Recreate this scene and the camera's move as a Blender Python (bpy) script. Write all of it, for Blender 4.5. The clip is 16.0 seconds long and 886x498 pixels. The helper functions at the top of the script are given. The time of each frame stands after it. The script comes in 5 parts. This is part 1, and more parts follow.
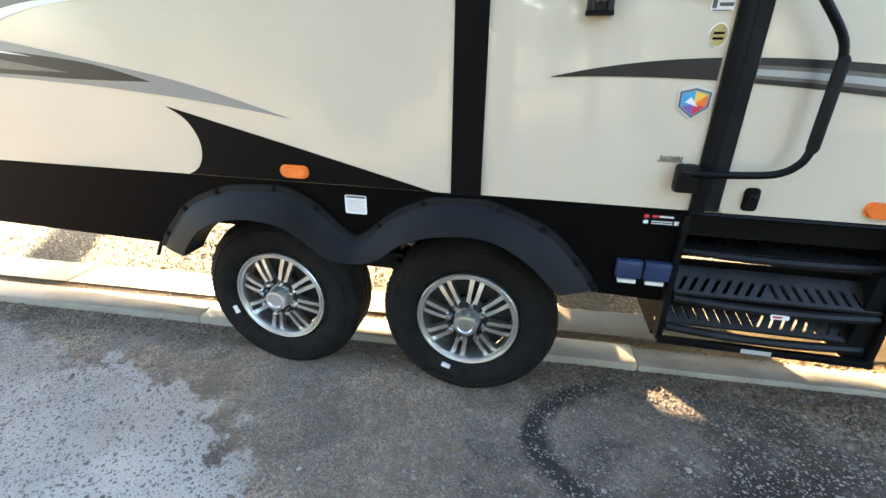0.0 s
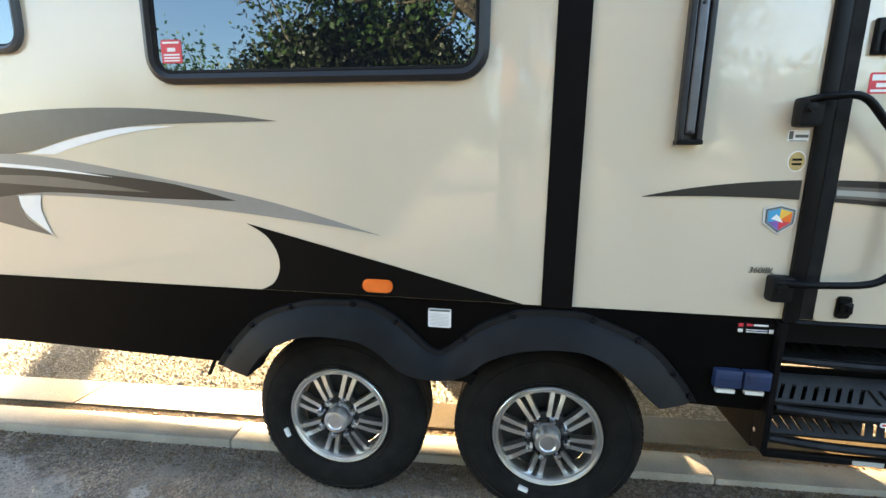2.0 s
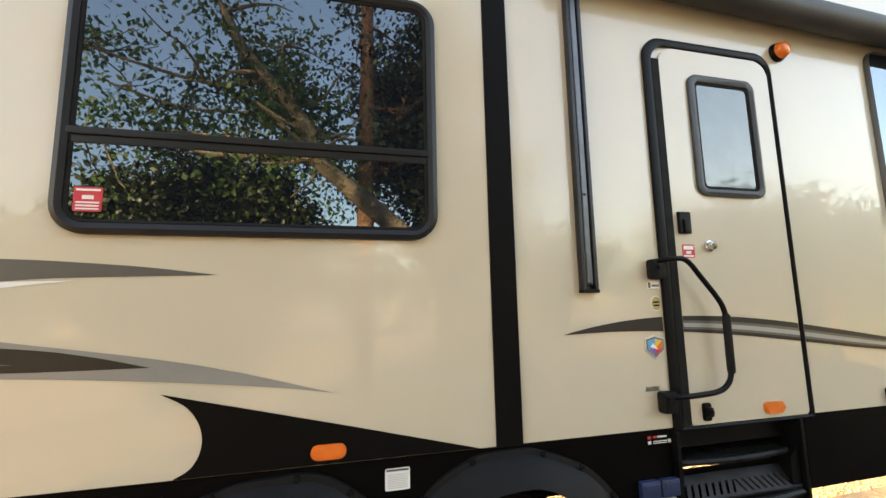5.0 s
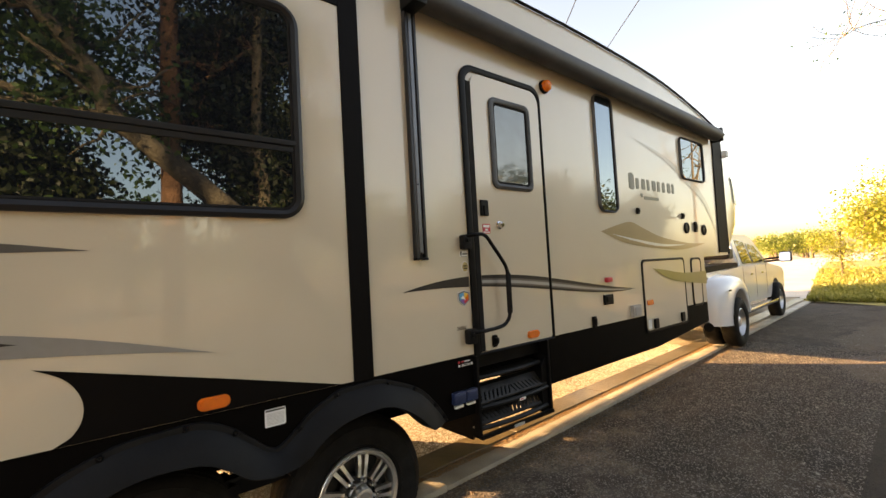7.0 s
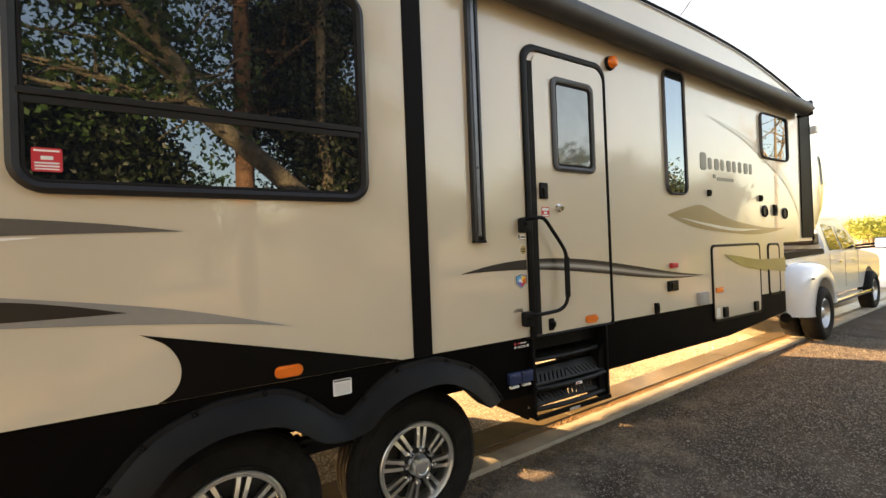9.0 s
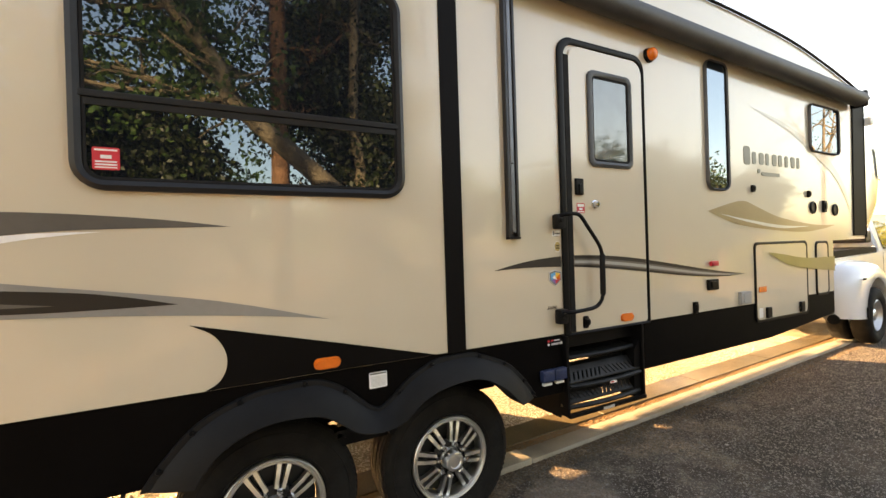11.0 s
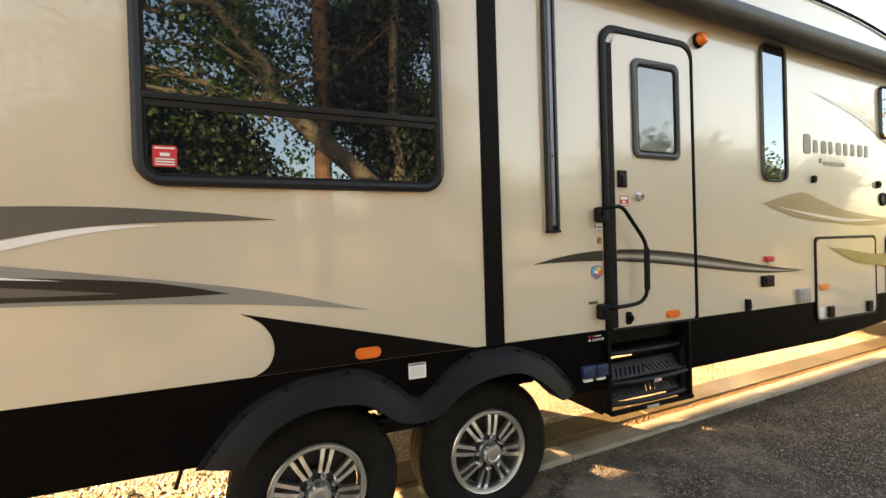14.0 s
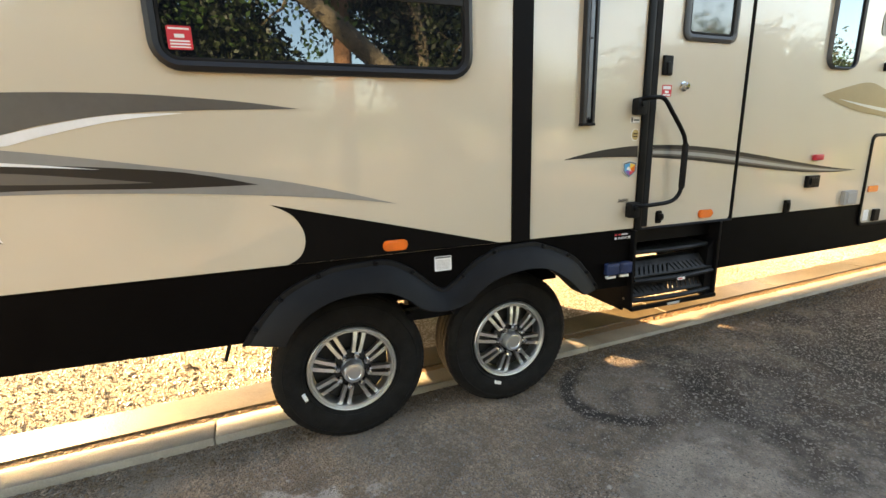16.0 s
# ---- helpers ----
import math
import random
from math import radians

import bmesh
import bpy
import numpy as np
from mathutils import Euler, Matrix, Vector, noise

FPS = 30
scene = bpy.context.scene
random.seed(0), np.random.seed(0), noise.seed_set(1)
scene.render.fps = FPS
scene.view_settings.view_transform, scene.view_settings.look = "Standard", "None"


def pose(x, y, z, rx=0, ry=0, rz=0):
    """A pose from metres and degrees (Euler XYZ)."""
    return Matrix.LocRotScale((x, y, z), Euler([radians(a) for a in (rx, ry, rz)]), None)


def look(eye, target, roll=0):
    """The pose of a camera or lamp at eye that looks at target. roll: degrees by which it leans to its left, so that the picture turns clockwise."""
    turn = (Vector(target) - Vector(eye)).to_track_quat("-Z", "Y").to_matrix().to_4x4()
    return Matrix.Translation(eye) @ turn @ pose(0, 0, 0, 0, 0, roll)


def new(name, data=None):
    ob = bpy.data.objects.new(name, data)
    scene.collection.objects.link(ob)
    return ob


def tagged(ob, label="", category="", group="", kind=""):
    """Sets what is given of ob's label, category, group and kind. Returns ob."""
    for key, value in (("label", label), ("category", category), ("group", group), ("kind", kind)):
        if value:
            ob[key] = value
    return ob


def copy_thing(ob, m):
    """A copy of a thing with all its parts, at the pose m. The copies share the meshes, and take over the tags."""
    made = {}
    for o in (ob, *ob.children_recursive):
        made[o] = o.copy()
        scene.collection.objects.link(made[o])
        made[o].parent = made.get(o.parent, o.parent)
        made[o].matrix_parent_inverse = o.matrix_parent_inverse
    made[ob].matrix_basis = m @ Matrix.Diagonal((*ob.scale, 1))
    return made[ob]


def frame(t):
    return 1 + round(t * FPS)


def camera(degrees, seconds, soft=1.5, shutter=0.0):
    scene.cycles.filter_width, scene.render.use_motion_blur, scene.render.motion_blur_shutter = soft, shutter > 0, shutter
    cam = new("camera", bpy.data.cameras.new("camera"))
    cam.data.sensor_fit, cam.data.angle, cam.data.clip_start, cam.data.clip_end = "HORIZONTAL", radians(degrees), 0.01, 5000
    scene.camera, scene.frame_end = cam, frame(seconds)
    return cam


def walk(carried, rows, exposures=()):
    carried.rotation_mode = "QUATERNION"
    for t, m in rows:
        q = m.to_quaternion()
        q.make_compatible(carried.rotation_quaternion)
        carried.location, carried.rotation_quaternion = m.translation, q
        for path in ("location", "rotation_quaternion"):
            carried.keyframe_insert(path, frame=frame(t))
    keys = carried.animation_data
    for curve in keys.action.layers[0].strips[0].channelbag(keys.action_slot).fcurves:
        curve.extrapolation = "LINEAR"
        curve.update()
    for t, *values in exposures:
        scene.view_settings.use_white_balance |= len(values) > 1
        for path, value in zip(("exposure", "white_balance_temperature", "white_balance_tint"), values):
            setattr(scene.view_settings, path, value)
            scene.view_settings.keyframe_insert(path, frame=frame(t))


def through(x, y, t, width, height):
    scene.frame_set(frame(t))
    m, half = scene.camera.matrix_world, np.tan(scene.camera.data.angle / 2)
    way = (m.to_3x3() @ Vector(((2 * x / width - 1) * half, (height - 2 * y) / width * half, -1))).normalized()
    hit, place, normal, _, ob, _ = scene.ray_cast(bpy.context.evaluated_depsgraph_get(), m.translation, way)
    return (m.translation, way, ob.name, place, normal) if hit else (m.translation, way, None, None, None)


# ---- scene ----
cam = camera(90.3, 16.0)
PATH = [
    (0, (0.178, -1.51, 1.414), (-0.193, 0.29, 0.625), 1.0),
    (0.5, (0.131, -1.391, 1.419), (-0.221, 0.413, 0.63), 0.9),
    (1, (0.086, -1.354, 1.433), (-0.246, 0.464, 0.668), 1.2),
    (1.5, (-0.085, -1.441, 1.473), (-0.345, 0.434, 0.825), 0.6),
    (2, (-0.236, -1.554, 1.474), (-0.523, 0.387, 1.088), 0.7),
    (2.5, (-0.316, -1.594, 1.463), (-0.627, 0.374, 1.301), 1.7),
    (3, (-0.402, -1.54, 1.455), (-0.776, 0.424, 1.498), 1.9),
    (3.5, (-0.494, -1.446, 1.421), (-0.927, 0.494, 1.639), 2.1),
    (4, (-0.601, -1.434, 1.383), (-1.061, 0.485, 1.709), 2.9),
    (4.1, (-0.616, -1.435, 1.429), (-1.089, 0.49, 1.697), 2.4),
    (4.5, (-0.662, -1.492, 1.493), (-0.894, 0.478, 1.749), -0.4),
    (5, (-0.718, -1.624, 1.483), (-0.218, 0.293, 1.755), -1.2),
    (5.2, (-0.71, -1.674, 1.477), (-0.097, 0.215, 1.712), -1.3),
    (7.3, (-1.152, -1.947, 1.483), (0.134, -0.417, 1.575), -3.3),
    (7.5, (-1.169, -1.952, 1.499), (0.083, -0.397, 1.616), -2.5),
    (8, (-1.151, -1.976, 1.477), (0.03, -0.369, 1.636), -2.8),
    (8.5, (-1.14, -1.966, 1.467), (-0.027, -0.308, 1.574), -2.8),
    (9, (-1.134, -1.959, 1.496), (-0.073, -0.264, 1.51), -2.2),
    (11.5, (-1.172, -1.95, 1.501), (-0.255, -0.173, 1.497), -1.8),
    (12, (-1.17, -1.949, 1.494), (-0.295, -0.151, 1.49), -1.9),
    (12.5, (-1.17, -1.951, 1.491), (-0.321, -0.14, 1.501), -1.8),
    (13, (-1.169, -1.957, 1.489), (-0.344, -0.135, 1.502), -1.8),
    (13.5, (-1.169, -1.953, 1.486), (-0.355, -0.126, 1.489), -1.7),
    (14, (-1.174, -1.959, 1.485), (-0.379, -0.124, 1.471), -1.7),
    (14.5, (-1.18, -1.958, 1.461), (-0.396, -0.119, 1.429), -1.6),
    (15, (-1.18, -1.963, 1.427), (-0.428, -0.112, 1.338), -1.4),
    (15.5, (-1.19, -1.955, 1.415), (-0.473, -0.11, 1.131), -1.2),
    (16, (-1.183, -1.946, 1.44), (-0.515, -0.113, 0.999), -1.5),
]

STOPS = [(0.0, 3.88, 6558, 13), (1.5, 3.71, 6696, 12), (2.0, 3.6, 6742, 12), (3.5, 3.4, 7868, 17), (4.1, 3.41, 8209, 19), (5.0, 3.46, 8881, 19), (7.5, 2.44, 9951, 24), (8.0, 2.4, 9844, 24), (8.5, 2.59, 9844, 24), (9.0, 2.91, 9844, 23), (12.5, 3.24, 9630, 23), (14.5, 3.25, 9416, 21), (15.5, 3.33, 9095, 20), (16.0, 3.41, 8453, 17)]
walk(cam, [(t, look(eye, target, roll)) for t, eye, target, roll in PATH], STOPS)

# ---- daylight: low sun behind the trailer, clear sky ----
SUN_UP, SUN_TO = 13.3, Vector((-0.573, 0.819, 0)).normalized()
world = bpy.data.worlds.new("sky")
scene.world = world
world.use_nodes = True
wn = world.node_tree
sky = wn.nodes.new("ShaderNodeTexSky")
sky.sky_type, sky.sun_disc = "NISHITA", False
sky.sun_elevation, sky.sun_rotation = radians(SUN_UP), math.atan2(SUN_TO.x, SUN_TO.y)
sky.air_density, sky.dust_density, sky.ozone_density = 1.0, 1.6, 1.0
wn.links.new(sky.outputs[0], wn.nodes["Background"].inputs[0])
wn.nodes["Background"].inputs[1].default_value = 0.11
lamp = bpy.data.lights.new("sun", "SUN")
lamp.energy, lamp.angle, lamp.color = 5.0, radians(0.6), (1.0, 0.75, 0.45)
sun = new("sun", lamp)
to_sun = SUN_TO * math.cos(radians(SUN_UP)) + Vector((0, 0, math.sin(radians(SUN_UP))))
sun.matrix_world = look(to_sun * 60, (0, 0, 0))


# ---- materials ----
def mat(name, col, rough=0.5, metal=0.0, var=0.15, scale=6.0, fine=90.0, bump=0.1, dist=0.003, coat=0.0, ior=1.5, tint=None, island=0.0, rvar=0.0):
    """A procedural surface: colour varied at two scales, fine relief."""
    m = bpy.data.materials.new(name)
    m.use_nodes = True
    nt = m.node_tree
    N, L = nt.nodes, nt.links
    b = N["Principled BSDF"]
    co = N.new("ShaderNodeTexCoord")
    n1, n2 = N.new("ShaderNodeTexNoise"), N.new("ShaderNodeTexNoise")
    n1.inputs["Scale"].default_value, n1.inputs["Detail"].default_value = scale, 5
    n2.inputs["Scale"].default_value, n2.inputs["Detail"].default_value = fine, 3
    L.new(co.outputs["Object"], n1.inputs["Vector"])
    L.new(co.outputs["Object"], n2.inputs["Vector"])
    add = N.new("ShaderNodeMath")
    add.operation = "MULTIPLY_ADD"
    L.new(n2.outputs[0], add.inputs[0])
    add.inputs[1].default_value = 0.4
    L.new(n1.outputs[0], add.inputs[2])
    last = add
    if island:
        geo, more = N.new("ShaderNodeNewGeometry"), N.new("ShaderNodeMath")
        more.operation = "MULTIPLY_ADD"
        L.new(geo.outputs["Random Per Island"], more.inputs[0])
        more.inputs[1].default_value = island
        L.new(add.outputs[0], more.inputs[2])
        last = more
    ramp = N.new("ShaderNodeValToRGB")
    ramp.color_ramp.elements[0].position, ramp.color_ramp.elements[1].position = 0.45, 0.95 + island
    low = tint or col
    ramp.color_ramp.elements[0].color = (*[c * (1 - var) for c in low], 1)
    ramp.color_ramp.elements[1].color = (*[min(1, c * (1 + var)) for c in col], 1)
    L.new(last.outputs[0], ramp.inputs[0])
    L.new(ramp.outputs[0], b.inputs["Base Color"])
    b.inputs["Roughness"].default_value, b.inputs["Metallic"].default_value = rough, metal
    b.inputs["IOR"].default_value, b.inputs["Coat Weight"].default_value = ior, coat
    b.inputs["Coat Roughness"].default_value, b.inputs["Coat IOR"].default_value = 0.025, 1.52
    if rvar:
        mr = N.new("ShaderNodeMapRange")
        mr.inputs["To Min"].default_value, mr.inputs["To Max"].default_value = rough - rvar, rough + rvar
        L.new(n1.outputs[0], mr.inputs[0])
        L.new(mr.outputs[0], b.inputs["Roughness"])
    if bump:
        bp = N.new("ShaderNodeBump")
        bp.inputs["Strength"].default_value, bp.inputs["Distance"].default_value = bump, dist
        L.new(n2.outputs[0], bp.inputs["Height"])
        L.new(bp.outputs[0], b.inputs["Normal"])
    return m


def leaf_mat(name, dark, light, through=0.35):
    """Leaves: diffuse, with light shining through, each its own shade."""
    m = bpy.data.materials.new(name)
    m.use_nodes = True
    N, L = m.node_tree.nodes, m.node_tree.links
    b, out = N["Principled BSDF"], N["Material Output"]
    geo, ramp = N.new("ShaderNodeNewGeometry"), N.new("ShaderNodeValToRGB")
    ramp.color_ramp.elements[0].color, ramp.color_ramp.elements[1].color = (*dark, 1), (*light, 1)
    L.new(geo.outputs["Random Per Island"], ramp.inputs[0])
    L.new(ramp.outputs[0], b.inputs["Base Color"])
    b.inputs["Roughness"].default_value = 0.45
    tr, mix = N.new("ShaderNodeBsdfTranslucent"), N.new("ShaderNodeMixShader")
    L.new(ramp.outputs[0], tr.inputs[0])
    mix.inputs[0].default_value = through
    L.new(b.outputs[0], mix.inputs[1])
    L.new(tr.outputs[0], mix.inputs[2])
    L.new(mix.outputs[0], out.inputs[0])
    return m


def asphalt_mat():
    """Old asphalt: aggregate, worn dusty patches, a darker newer patch, a tar seam, shade painted on the far road."""
    m = mat("asphalt", (0.40, 0.32, 0.245), 0.9, 0, 0.45, 2.2, 55, 0.9, 0.012)
    N, L = m.node_tree.nodes, m.node_tree.links
    b = N["Principled BSDF"]
    old = b.inputs["Base Color"].links[0].from_socket
    co = N.new("ShaderNodeTexCoord")
    vor = N.new("ShaderNodeTexVoronoi")
    vor.inputs["Scale"].default_value = 120
    L.new(co.outputs["Object"], vor.inputs["Vector"])
    sp = N.new("ShaderNodeSeparateColor")
    L.new(vor.outputs["Color"], sp.inputs[0])
    stone = N.new("ShaderNodeValToRGB")
    stone.color_ramp.elements[0].position, stone.color_ramp.elements[1].position = 0.45, 1.0
    stone.color_ramp.elements[0].color, stone.color_ramp.elements[1].color = (0, 0, 0, 1), (0.85, 0.85, 0.85, 1)
    L.new(sp.outputs[0], stone.inputs[0])
    mx = N.new("ShaderNodeMix")
    mx.data_type = "RGBA"
    L.new(stone.outputs[0], mx.inputs[0])
    L.new(old, mx.inputs[6])
    mx.inputs[7].default_value = (0.40, 0.35, 0.29, 1)
    last = mx.outputs[2]
    mid, spread = N.new("ShaderNodeTexNoise"), N.new("ShaderNodeMapRange")
    mid.inputs["Scale"].default_value, mid.inputs["Detail"].default_value, mid.inputs["Roughness"].default_value = 26, 10, 0.8
    L.new(co.outputs["Object"], mid.inputs["Vector"])
    spread.inputs["From Min"].default_value, spread.inputs["From Max"].default_value, spread.inputs["To Min"].default_value, spread.inputs["To Max"].default_value = 0.36, 0.64, 0.40, 1.65
    L.new(mid.outputs[0], spread.inputs[0])
    grain, both = N.new("ShaderNodeMapRange"), N.new("ShaderNodeMath")
    grain.inputs["To Min"].default_value, grain.inputs["To Max"].default_value = 0.45, 1.65
    L.new(sp.outputs[1], grain.inputs[0])
    both.operation = "MULTIPLY"
    L.new(spread.outputs[0], both.inputs[0])
    L.new(grain.outputs[0], both.inputs[1])
    mul = N.new("ShaderNodeVectorMath")
    mul.operation = "SCALE"
    L.new(last, mul.inputs[0])
    blot, range_2, three = N.new("ShaderNodeTexNoise"), N.new("ShaderNodeMapRange"), N.new("ShaderNodeMath")
    blot.inputs["Scale"].default_value, blot.inputs["Detail"].default_value, blot.inputs["Roughness"].default_value = 4.5, 9, 0.62
    L.new(co.outputs["Object"], blot.inputs["Vector"])
    range_2.inputs["From Min"].default_value, range_2.inputs["From Max"].default_value, range_2.inputs["To Min"].default_value, range_2.inputs["To Max"].default_value = 0.40, 0.60, 0.74, 1.26
    L.new(blot.outputs[0], range_2.inputs[0])
    three.operation = "MULTIPLY"
    L.new(both.outputs[0], three.inputs[0])
    L.new(range_2.outputs[0], three.inputs[1])
    L.new(three.outputs[0], mul.inputs["Scale"])
    last = mul.outputs[0]
    big = N.new("ShaderNodeTexNoise")
    big.inputs["Scale"].default_value, big.inputs["Detail"].default_value, big.inputs["Roughness"].default_value = 1.3, 12, 0.72
    L.new(co.outputs["Object"], big.inputs["Vector"])
    for lo, hi, col, amount in ((0.53, 0.60, (0.50, 0.43, 0.35, 1), 0.65), (0.58, 0.605, (0.62, 0.57, 0.51, 1), 0.6), (0.46, 0.40, (0.10, 0.075, 0.055, 1), 0.75)):
        mr = N.new("ShaderNodeMapRange")
        mr.inputs["From Min"].default_value, mr.inputs["From Max"].default_value, mr.inputs["To Max"].default_value = lo, hi, amount
        L.new(big.outputs[0], mr.inputs[0])
        mx = N.new("ShaderNodeMix")
        mx.data_type = "RGBA"
        L.new(mr.outputs[0], mx.inputs[0])
        L.new(last, mx.inputs[6])
        mx.inputs[7].default_value = col
        last = mx.outputs[2]
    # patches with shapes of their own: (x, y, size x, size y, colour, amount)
    # the broad near-black one at x 9.5 paints in tree and truck shade
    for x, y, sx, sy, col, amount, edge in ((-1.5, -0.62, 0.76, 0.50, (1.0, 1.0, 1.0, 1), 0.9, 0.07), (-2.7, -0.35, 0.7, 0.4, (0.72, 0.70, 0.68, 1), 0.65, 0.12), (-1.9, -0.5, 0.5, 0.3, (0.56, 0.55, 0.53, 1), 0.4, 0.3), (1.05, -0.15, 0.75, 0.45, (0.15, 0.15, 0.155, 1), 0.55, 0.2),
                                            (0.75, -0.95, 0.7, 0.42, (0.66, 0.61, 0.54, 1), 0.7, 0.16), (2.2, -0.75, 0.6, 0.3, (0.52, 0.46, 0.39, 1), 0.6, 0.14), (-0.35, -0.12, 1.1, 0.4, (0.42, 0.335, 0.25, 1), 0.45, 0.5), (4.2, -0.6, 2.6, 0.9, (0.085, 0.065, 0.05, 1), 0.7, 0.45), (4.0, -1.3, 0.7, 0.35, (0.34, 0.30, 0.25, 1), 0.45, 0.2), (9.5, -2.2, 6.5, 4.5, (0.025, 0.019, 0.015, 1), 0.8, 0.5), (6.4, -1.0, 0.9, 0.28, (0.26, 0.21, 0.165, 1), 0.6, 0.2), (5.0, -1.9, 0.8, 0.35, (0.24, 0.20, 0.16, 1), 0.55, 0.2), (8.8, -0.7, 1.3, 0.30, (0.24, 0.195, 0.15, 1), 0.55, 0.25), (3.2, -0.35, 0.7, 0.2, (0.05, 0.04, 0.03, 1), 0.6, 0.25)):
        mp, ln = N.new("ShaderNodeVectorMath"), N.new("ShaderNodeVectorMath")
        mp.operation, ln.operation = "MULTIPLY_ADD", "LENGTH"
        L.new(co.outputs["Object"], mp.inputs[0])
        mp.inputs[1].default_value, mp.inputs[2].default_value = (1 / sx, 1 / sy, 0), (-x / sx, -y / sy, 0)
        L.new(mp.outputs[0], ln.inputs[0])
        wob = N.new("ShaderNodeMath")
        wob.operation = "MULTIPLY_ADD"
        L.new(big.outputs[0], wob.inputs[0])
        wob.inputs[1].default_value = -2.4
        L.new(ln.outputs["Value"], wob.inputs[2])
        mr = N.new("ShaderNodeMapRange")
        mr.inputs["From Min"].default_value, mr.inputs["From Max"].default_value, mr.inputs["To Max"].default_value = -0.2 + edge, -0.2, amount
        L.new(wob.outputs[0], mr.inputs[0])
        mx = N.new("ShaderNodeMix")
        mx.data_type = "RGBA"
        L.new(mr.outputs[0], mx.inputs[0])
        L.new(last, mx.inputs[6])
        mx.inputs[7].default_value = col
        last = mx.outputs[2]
    # tar seam: a broken ring round the newer patch
    mp, ln = N.new("ShaderNodeVectorMath"), N.new("ShaderNodeVectorMath")
    mp.operation, ln.operation = "MULTIPLY_ADD", "LENGTH"
    L.new(co.outputs["Object"], mp.inputs[0])
    mp.inputs[1].default_value, mp.inputs[2].default_value = (1 / 0.47, 1 / 0.34, 0), (-0.75 / 0.47, 0.05 / 0.34, 0)
    L.new(mp.outputs[0], ln.inputs[0])
    wob, off, ab = N.new("ShaderNodeMath"), N.new("ShaderNodeMath"), N.new("ShaderNodeMath")
    wob.operation, off.operation, ab.operation = "MULTIPLY_ADD", "SUBTRACT", "ABSOLUTE"
    L.new(big.outputs[0], wob.inputs[0])
    wob.inputs[1].default_value = -0.5
    L.new(ln.outputs["Value"], wob.inputs[2])
    L.new(wob.outputs[0], off.inputs[0])
    off.inputs[1].default_value = 0.75
    L.new(off.outputs[0], ab.inputs[0])
    mr = N.new("ShaderNodeMapRange")
    mr.inputs["From Min"].default_value, mr.inputs["From Max"].default_value, mr.inputs["To Min"].default_value, mr.inputs["To Max"].default_value = 0.06, 0.17, 0.9, 0.0
    L.new(ab.outputs[0], mr.inputs[0])
    part_of, side, keep = N.new("ShaderNodeSeparateXYZ"), N.new("ShaderNodeMapRange"), N.new("ShaderNodeMath")
    L.new(mp.outputs[0], part_of.inputs[0])
    side.inputs["From Min"].default_value, side.inputs["From Max"].default_value = 0.1, -0.7
    L.new(part_of.outputs[0], side.inputs[0])
    keep.operation = "MULTIPLY"
    L.new(mr.outputs[0], keep.inputs[0])
    L.new(side.outputs[0], keep.inputs[1])
    mx = N.new("ShaderNodeMix")
    mx.data_type = "RGBA"
    L.new(keep.outputs[0], mx.inputs[0])
    L.new(last, mx.inputs[6])
    mx.inputs[7].default_value = (0.030, 0.026, 0.023, 1)
    tone = N.new("ShaderNodeVectorMath")
    tone.operation = "MULTIPLY"
    tone.inputs[1].default_value = (0.70, 0.65, 0.61)
    L.new(mx.outputs[2], tone.inputs[0])
    L.new(tone.outputs[0], b.inputs["Base Color"])
    bp = b.inputs["Normal"].links[0].from_node
    bp2 = N.new("ShaderNodeBump")
    bp2.inputs["Strength"].default_value, bp2.inputs["Distance"].default_value = 1.0, 0.008
    L.new(vor.outputs["Distance"], bp2.inputs["Height"])
    L.new(bp.outputs[0], bp2.inputs["Normal"])
    bp3 = N.new("ShaderNodeBump")
    bp3.inputs["Strength"].default_value, bp3.inputs["Distance"].default_value = 0.8, 0.02
    L.new(mid.outputs[0], bp3.inputs["Height"])
    L.new(bp2.outputs[0], bp3.inputs["Normal"])
    L.new(bp3.outputs[0], b.inputs["Normal"])
    return m


CREAM = mat("cream_gelcoat", (0.59, 0.518, 0.395), 0.35, 0, 0.03, 2.5, 1.6, 0.05, 0.01, coat=1.0)
BLACKPAINT = mat("black_skirt", (0.0032, 0.0027, 0.0026), 0.5, 0, 0.3, 5, 60, 0.08, ior=1.12)
FLANGE = mat("black_trim", (0.0045, 0.0038, 0.0038), 0.5, 0, 0.2, 5, 80, 0.05, ior=1.17)
PLASTIC = mat("fender_plastic", (0.0085, 0.0086, 0.009), 0.52, 0, 0.35, 7, 160, 0.18, 0.002, rvar=0.1, ior=1.24)
RUBBER = mat("rubber", (0.0085, 0.0081, 0.0077), 0.75, 0, 0.6, 14, 120, 0.3, 0.002, ior=1.3)
STEELBLACK = mat("black_steel", (0.0045, 0.0045, 0.005), 0.38, 0.0, 0.35, 9, 120, 0.15, ior=1.22)
ALLOY = mat("machined_alloy", (0.72, 0.715, 0.70), 0.36, 1, 0.08, 12, 200, 0.05, 0.001)
POCKET = mat("rim_pocket_paint", (0.007, 0.007, 0.0075), 0.6, 0.0, 0.3, 12, 90, 0.1)
ANODISED = mat("dark_anodised_metal", (0.12, 0.125, 0.135), 0.36, 0.7, 0.2, 8, 60, 0.05)
DARKANOD = mat("black_anodised_metal", (0.03, 0.031, 0.034), 0.36, 0.6, 0.2, 8, 60, 0.05)
CHROME = mat("chrome", (0.72, 0.72, 0.73), 0.1, 1, 0.05, 12, 90, 0.02)
